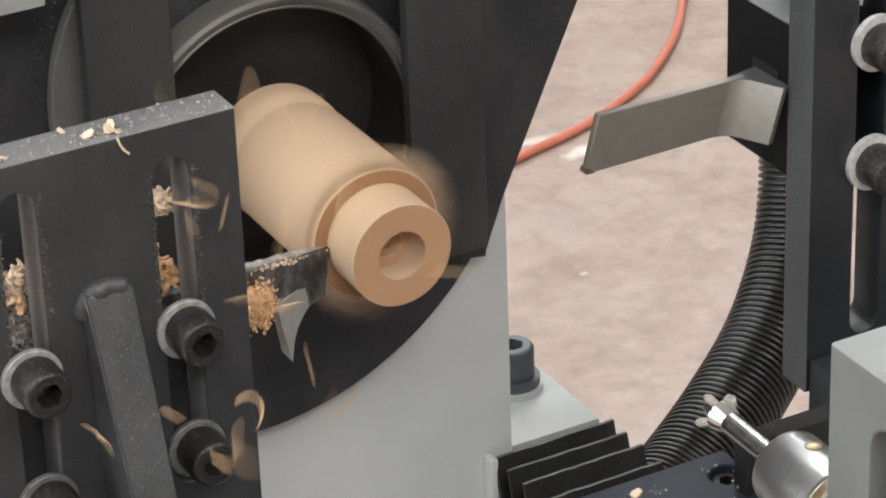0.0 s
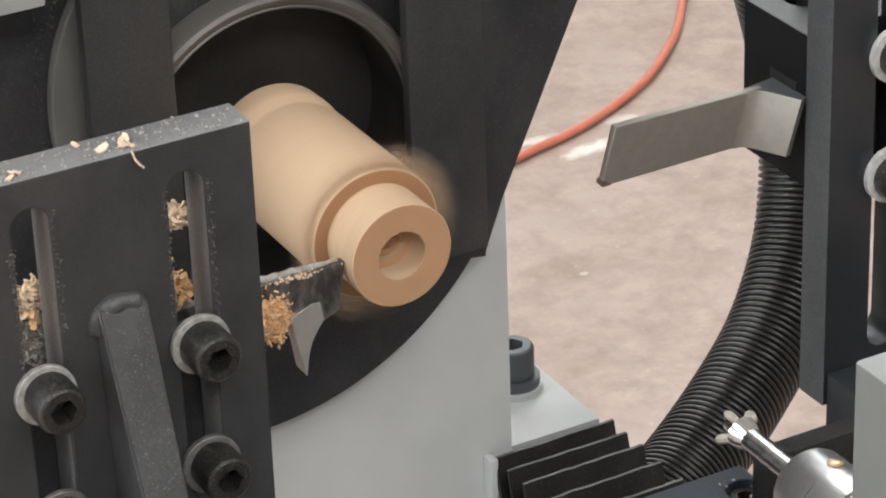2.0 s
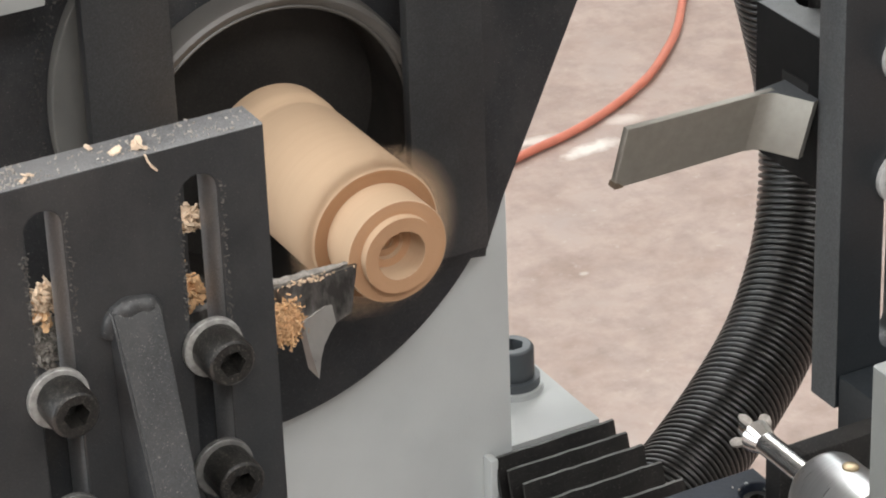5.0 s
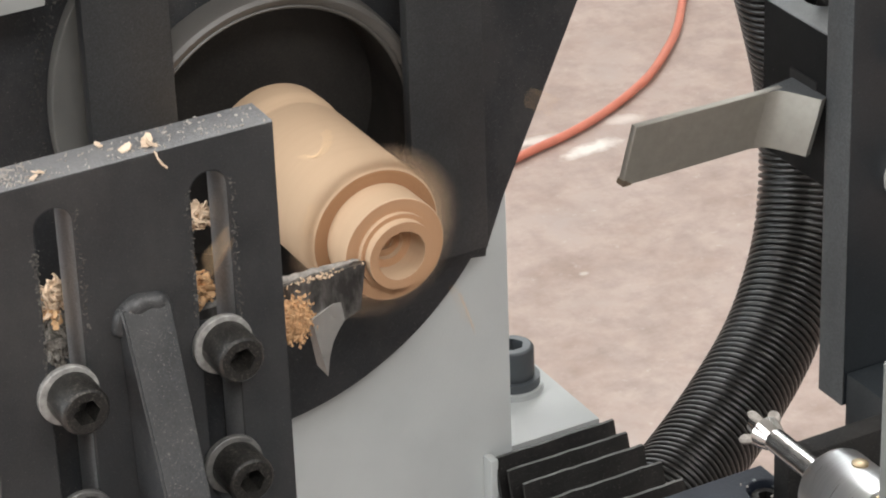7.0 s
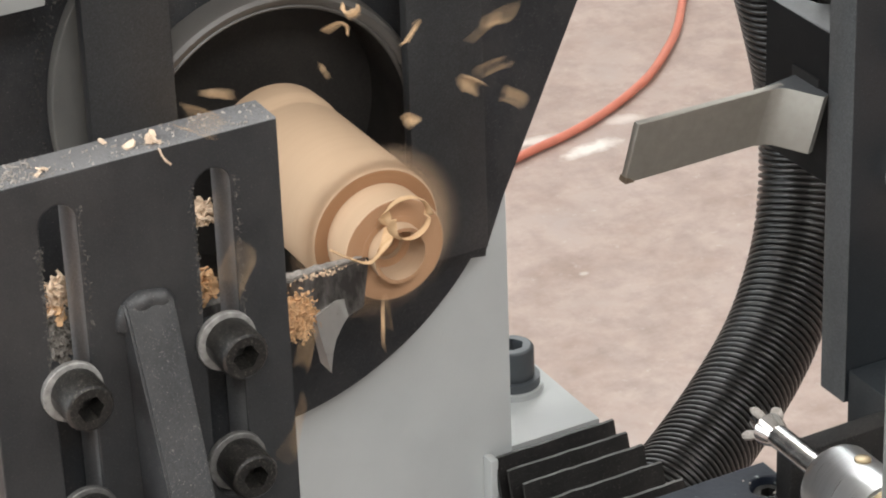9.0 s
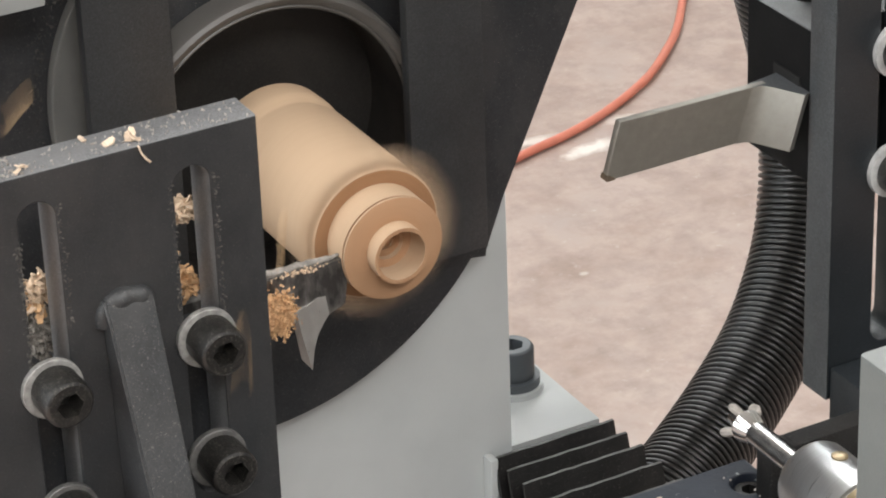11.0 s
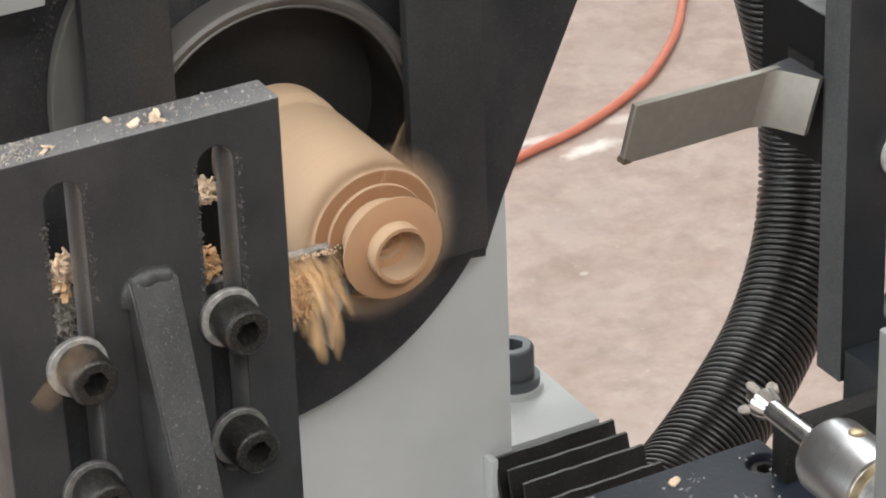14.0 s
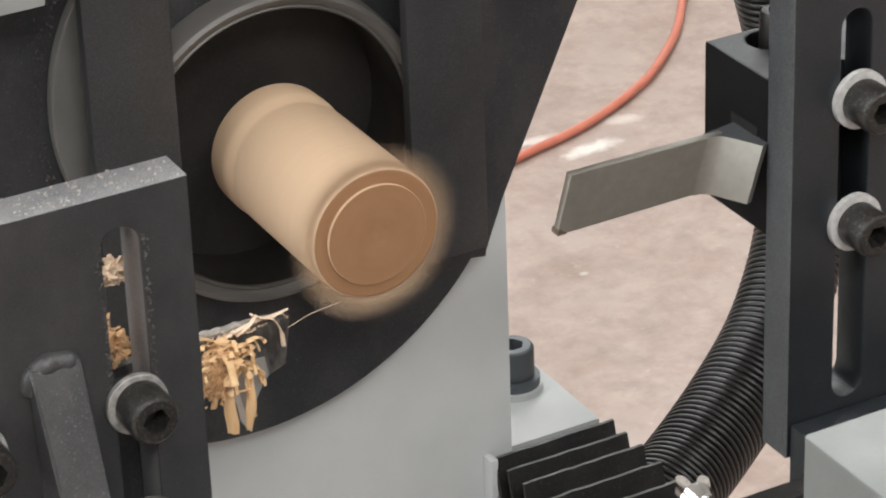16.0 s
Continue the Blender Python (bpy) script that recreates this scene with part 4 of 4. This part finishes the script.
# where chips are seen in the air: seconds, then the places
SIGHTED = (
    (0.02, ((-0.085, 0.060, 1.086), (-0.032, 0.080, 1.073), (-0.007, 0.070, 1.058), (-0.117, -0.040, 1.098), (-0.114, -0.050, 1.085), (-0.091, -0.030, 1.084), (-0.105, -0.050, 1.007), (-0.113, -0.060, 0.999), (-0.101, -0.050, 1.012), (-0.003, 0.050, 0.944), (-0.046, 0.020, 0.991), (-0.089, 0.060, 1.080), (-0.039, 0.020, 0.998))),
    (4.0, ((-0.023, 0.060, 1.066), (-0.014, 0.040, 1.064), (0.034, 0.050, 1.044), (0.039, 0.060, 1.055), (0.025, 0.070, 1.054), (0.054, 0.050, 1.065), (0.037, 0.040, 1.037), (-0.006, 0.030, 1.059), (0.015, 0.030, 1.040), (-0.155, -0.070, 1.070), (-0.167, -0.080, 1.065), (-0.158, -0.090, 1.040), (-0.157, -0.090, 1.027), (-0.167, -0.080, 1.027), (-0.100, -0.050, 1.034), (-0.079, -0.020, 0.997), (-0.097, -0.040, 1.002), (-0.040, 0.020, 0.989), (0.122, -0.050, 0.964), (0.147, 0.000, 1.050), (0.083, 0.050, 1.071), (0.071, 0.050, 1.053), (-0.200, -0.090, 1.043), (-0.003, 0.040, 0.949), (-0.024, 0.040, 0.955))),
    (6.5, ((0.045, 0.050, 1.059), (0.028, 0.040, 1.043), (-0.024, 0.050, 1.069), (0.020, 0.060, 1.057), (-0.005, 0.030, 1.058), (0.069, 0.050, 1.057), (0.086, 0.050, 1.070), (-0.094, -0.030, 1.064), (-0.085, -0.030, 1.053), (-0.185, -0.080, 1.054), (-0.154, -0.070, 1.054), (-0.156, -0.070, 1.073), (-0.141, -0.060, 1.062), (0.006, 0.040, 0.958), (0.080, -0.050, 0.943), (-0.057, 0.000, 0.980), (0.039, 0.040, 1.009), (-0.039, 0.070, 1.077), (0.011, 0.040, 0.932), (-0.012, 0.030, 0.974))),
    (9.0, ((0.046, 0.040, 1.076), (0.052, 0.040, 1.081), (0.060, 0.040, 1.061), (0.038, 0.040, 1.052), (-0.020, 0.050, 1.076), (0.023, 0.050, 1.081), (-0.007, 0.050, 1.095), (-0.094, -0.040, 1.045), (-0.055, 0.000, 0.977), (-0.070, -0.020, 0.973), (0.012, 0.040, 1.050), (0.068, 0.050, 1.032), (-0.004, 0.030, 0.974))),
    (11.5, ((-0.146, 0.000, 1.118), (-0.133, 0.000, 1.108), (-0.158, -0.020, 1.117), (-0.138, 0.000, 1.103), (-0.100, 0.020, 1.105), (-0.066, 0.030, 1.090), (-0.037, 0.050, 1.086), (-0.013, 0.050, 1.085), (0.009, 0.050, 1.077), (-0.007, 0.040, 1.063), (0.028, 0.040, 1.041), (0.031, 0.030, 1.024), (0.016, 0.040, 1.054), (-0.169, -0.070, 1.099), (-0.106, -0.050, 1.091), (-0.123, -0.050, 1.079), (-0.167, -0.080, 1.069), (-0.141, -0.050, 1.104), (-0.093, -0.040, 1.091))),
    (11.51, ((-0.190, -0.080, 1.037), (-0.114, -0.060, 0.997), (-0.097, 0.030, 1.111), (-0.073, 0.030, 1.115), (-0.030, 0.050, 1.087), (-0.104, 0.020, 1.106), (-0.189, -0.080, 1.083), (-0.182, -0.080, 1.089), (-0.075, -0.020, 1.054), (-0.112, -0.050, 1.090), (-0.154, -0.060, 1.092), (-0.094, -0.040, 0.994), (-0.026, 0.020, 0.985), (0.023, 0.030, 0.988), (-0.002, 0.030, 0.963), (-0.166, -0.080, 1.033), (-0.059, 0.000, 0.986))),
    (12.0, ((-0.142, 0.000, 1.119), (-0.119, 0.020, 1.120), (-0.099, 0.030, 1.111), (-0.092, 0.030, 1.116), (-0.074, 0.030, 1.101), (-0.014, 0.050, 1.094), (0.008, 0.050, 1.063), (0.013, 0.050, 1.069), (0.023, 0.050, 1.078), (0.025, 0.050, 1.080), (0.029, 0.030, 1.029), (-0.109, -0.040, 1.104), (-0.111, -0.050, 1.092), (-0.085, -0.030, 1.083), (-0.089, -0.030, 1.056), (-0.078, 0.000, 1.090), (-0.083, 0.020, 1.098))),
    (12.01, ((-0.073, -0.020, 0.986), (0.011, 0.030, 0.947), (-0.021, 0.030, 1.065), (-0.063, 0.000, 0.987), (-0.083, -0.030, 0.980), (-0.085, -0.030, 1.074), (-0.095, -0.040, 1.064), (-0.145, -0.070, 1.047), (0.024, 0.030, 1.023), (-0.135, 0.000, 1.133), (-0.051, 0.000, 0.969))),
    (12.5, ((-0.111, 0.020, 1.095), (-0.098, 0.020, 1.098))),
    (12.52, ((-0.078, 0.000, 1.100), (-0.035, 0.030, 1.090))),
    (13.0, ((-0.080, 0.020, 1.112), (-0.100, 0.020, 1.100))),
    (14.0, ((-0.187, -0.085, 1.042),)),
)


def flights():
    """Chips thrown from the cut: each waits inside the blank, flies, and drops to the floor."""
    r = random.Random(5)
    out = []
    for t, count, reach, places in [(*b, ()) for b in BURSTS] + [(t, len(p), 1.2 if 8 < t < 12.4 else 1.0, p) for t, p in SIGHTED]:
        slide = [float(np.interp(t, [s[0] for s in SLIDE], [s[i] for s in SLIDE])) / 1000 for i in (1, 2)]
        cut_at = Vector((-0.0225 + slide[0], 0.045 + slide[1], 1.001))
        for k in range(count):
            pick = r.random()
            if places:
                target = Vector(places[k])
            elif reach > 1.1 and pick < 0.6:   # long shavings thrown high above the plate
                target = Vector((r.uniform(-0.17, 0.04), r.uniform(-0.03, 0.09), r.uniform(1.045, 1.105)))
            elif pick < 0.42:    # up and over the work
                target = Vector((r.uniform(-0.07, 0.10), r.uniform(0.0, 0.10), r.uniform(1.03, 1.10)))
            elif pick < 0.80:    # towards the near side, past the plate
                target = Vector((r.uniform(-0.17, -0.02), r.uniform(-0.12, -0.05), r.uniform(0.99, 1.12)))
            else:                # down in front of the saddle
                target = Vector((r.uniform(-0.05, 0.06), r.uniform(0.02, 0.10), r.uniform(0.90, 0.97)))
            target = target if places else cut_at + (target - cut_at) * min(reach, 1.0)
            flight = r.uniform(0.09, 0.15)
            v = (target - cut_at) / flight + Vector((0, 0, 4.9 * flight))
            t0 = max(t - flight, 0.0)
            if t < flight:
                cut_at = target - v * t
            long = places and t in (12.5, 13.0)
            ob = new("wood_chip", CHIP_MESHES[7 if long else 4 if t == 14.0 else r.choice((0, 4, 4, 5, 6, 1, 2)) if reach > 1.1 else r.choice((0, 1, 1, 3, 4))])
            tagged(ob, "pale wood chip flying off the spinning work", "wood chip", "flying wood chips")
            turn = [0, 0, 90] if long else [r.uniform(-180, 180) for _ in range(3)]
            wait = pose(0, 0.082, 0.984, *turn) if long else pose(0, 0.09, 1.0, *turn)
            rate = [r.uniform(-900, 900) for _ in range(3)]
            land = (v.z + math.sqrt(v.z ** 2 + 19.6 * cut_at.z)) / 9.8
            rows = [] if t0 == 0 else [(0.0, wait), (max(t0 - 0.034, 0.0), wait)] if t0 > 0.05 else []
            steps = [i / 30 for i in range(12)] + [land]
            for d in steps:
                if t0 + d < 15.9:
                    p = cut_at + v * d - Vector((0, 0, 4.9 * d * d))
                    rows.append((t0 + d, pose(p.x, p.y, max(p.z, 0.004), *[a + b * min(d, 0.4) for a, b in zip(turn, rate)])))
            rows.append((16.0, rows[-1][1]))
            out.append((ob, rows))
    return out


# ---------------------------------------------------------------- motion
SLIDE = (0.0, 0.0, 0.0), (0.5, -0.1, -3.13), (1.0, -0.1, -6.2), (1.5, -0.1, -9.5), (2.0, -0.1, -12.4), (2.5, -0.1, -15.7), (3.0, -0.1, -18.8), (3.4, 0.5, -21.0), (3.6, 1.2, -20.8), (4.0, 1.6, -18.8), (4.6, 2.2, -17.0), \
        (5.5, 3.4, -16.6), (6.5, 5.05, -16.0), (7.0, 6.5, -16.6), (7.5, 6.7, -19.7), (8.0, 8.4, -20.9), (8.5, 8.8, -17.9), (9.0, 8.6, -15.1), (9.6, 7.5, -12.0), (10.6, 4.2, -10.0), (11.5, 3.4, -8.3), (12.0, 5.4, -6.2), \
        (12.5, 8.0, -4.1), (13.0, 10.5, -2.7), (13.5, 13.6, -1.4), (14.0, 16.6, -0.6), (14.5, 19.8, -0.3), (14.7, 18.8, -1.4), (15.0, 11.4, -6.2), (15.5, -17.1, -25.7), (16.0, -35.4, -38.0)


def carriage_rows(x=0.0, y=0.0, z=0.0):
    return [(t, pose(x + a / 1000, y + b / 1000, z)) for t, a, b in SLIDE]


def spin(t):
    return 2350.0 * t


def spin_rows(shift):
    """The spindle's turning, row by row, with a piece's slide along the axis."""
    return [(k / 30, pose(0, shift(k / 30), AX, 0, spin(k / 30), 0)) for k in range(481)]


def motions():
    walk(carriage, carriage_rows())
    walk(work, spin_rows(lambda t: 0.0))
    by_name = {o.name: o for o in work.children}
    for name, keys in (("shoulder_sleeve", ((0, 0), (9.4, 0), (11.3, 0.0015), (12.5, 0.0065), (13.5, 0.0100), (14.3, 0.0114), (16, 0.0114))),
                       ("end_sleeve", ((0, 0), (3.6, 0), (4.2, 0.0013), (6.3, 0.0058), (9.4, 0.0060), (10.8, 0.0225), (16, 0.0225))),
                       ("middle_sleeve", ((0, 0), (6.55, 0), (7.3, 0.0058), (9.4, 0.0060), (10.8, 0.0225), (16, 0.0225))),
                       ("inner_sleeve", ((0, 0), (8.0, 0), (9.0, 0.0058), (9.4, 0.0060), (10.8, 0.0225), (16, 0.0225)))):
        walk(by_name[name], [(t, pose(0, s, 0)) for t, s in keys])
    fall = []
    for t, m in spin_rows(lambda t: 0.0):
        d = min(max(t - 14.51, 0.0), 0.43)
        loose_by = min(max(t - 14.43, 0.0), 0.08)
        fall.append((t, pose(0.06 * d - 0.02 * loose_by, -0.05 * d, AX - 0.015 * loose_by - 0.06 * d - 4.9 * d * d, 60 * d, spin(min(t, 14.51)) + 500 * d, 30 * d)))
    walk(cup, fall)
    for ob in riders:
        walk(ob, carriage_rows())
    # the chips on the plate's top are swept off to the side and drop on the floor
    for k, ob in enumerate(loose):
        t0 = 13.72 if k == len(loose) - 1 else 14.12 + 0.04 * k
        x0, y0 = (float(np.interp(t0, [r[0] for r in SLIDE], [r[i] for r in SLIDE])) / 1000 for i in (1, 2))
        fly = [(t0, pose(x0, y0, 0))] + [(t0 + d, pose(x0 - 1.3 * d, y0 - 0.5 * d, 0.55 * d - 4.9 * d * d)) for d in (0.06, 0.12, 0.18, 0.24, 0.32, 0.40, 0.48)]
        end = pose(x0 - 0.62 - 0.02 * k, -0.30, -1.087)
        walk(ob, [r for r in carriage_rows() if r[0] < t0 - 0.05] + fly + [(t0 + 0.55, end), (16.0, end)])
    walk(tangle, tangle_rows())
    walk(torn, torn_rows())
    walk(curl, curl_rows())
    walk(strand, strand_rows())
    walk(strip, strip_rows())
    for ob, rows in flights():
        walk(ob, rows)


motions()
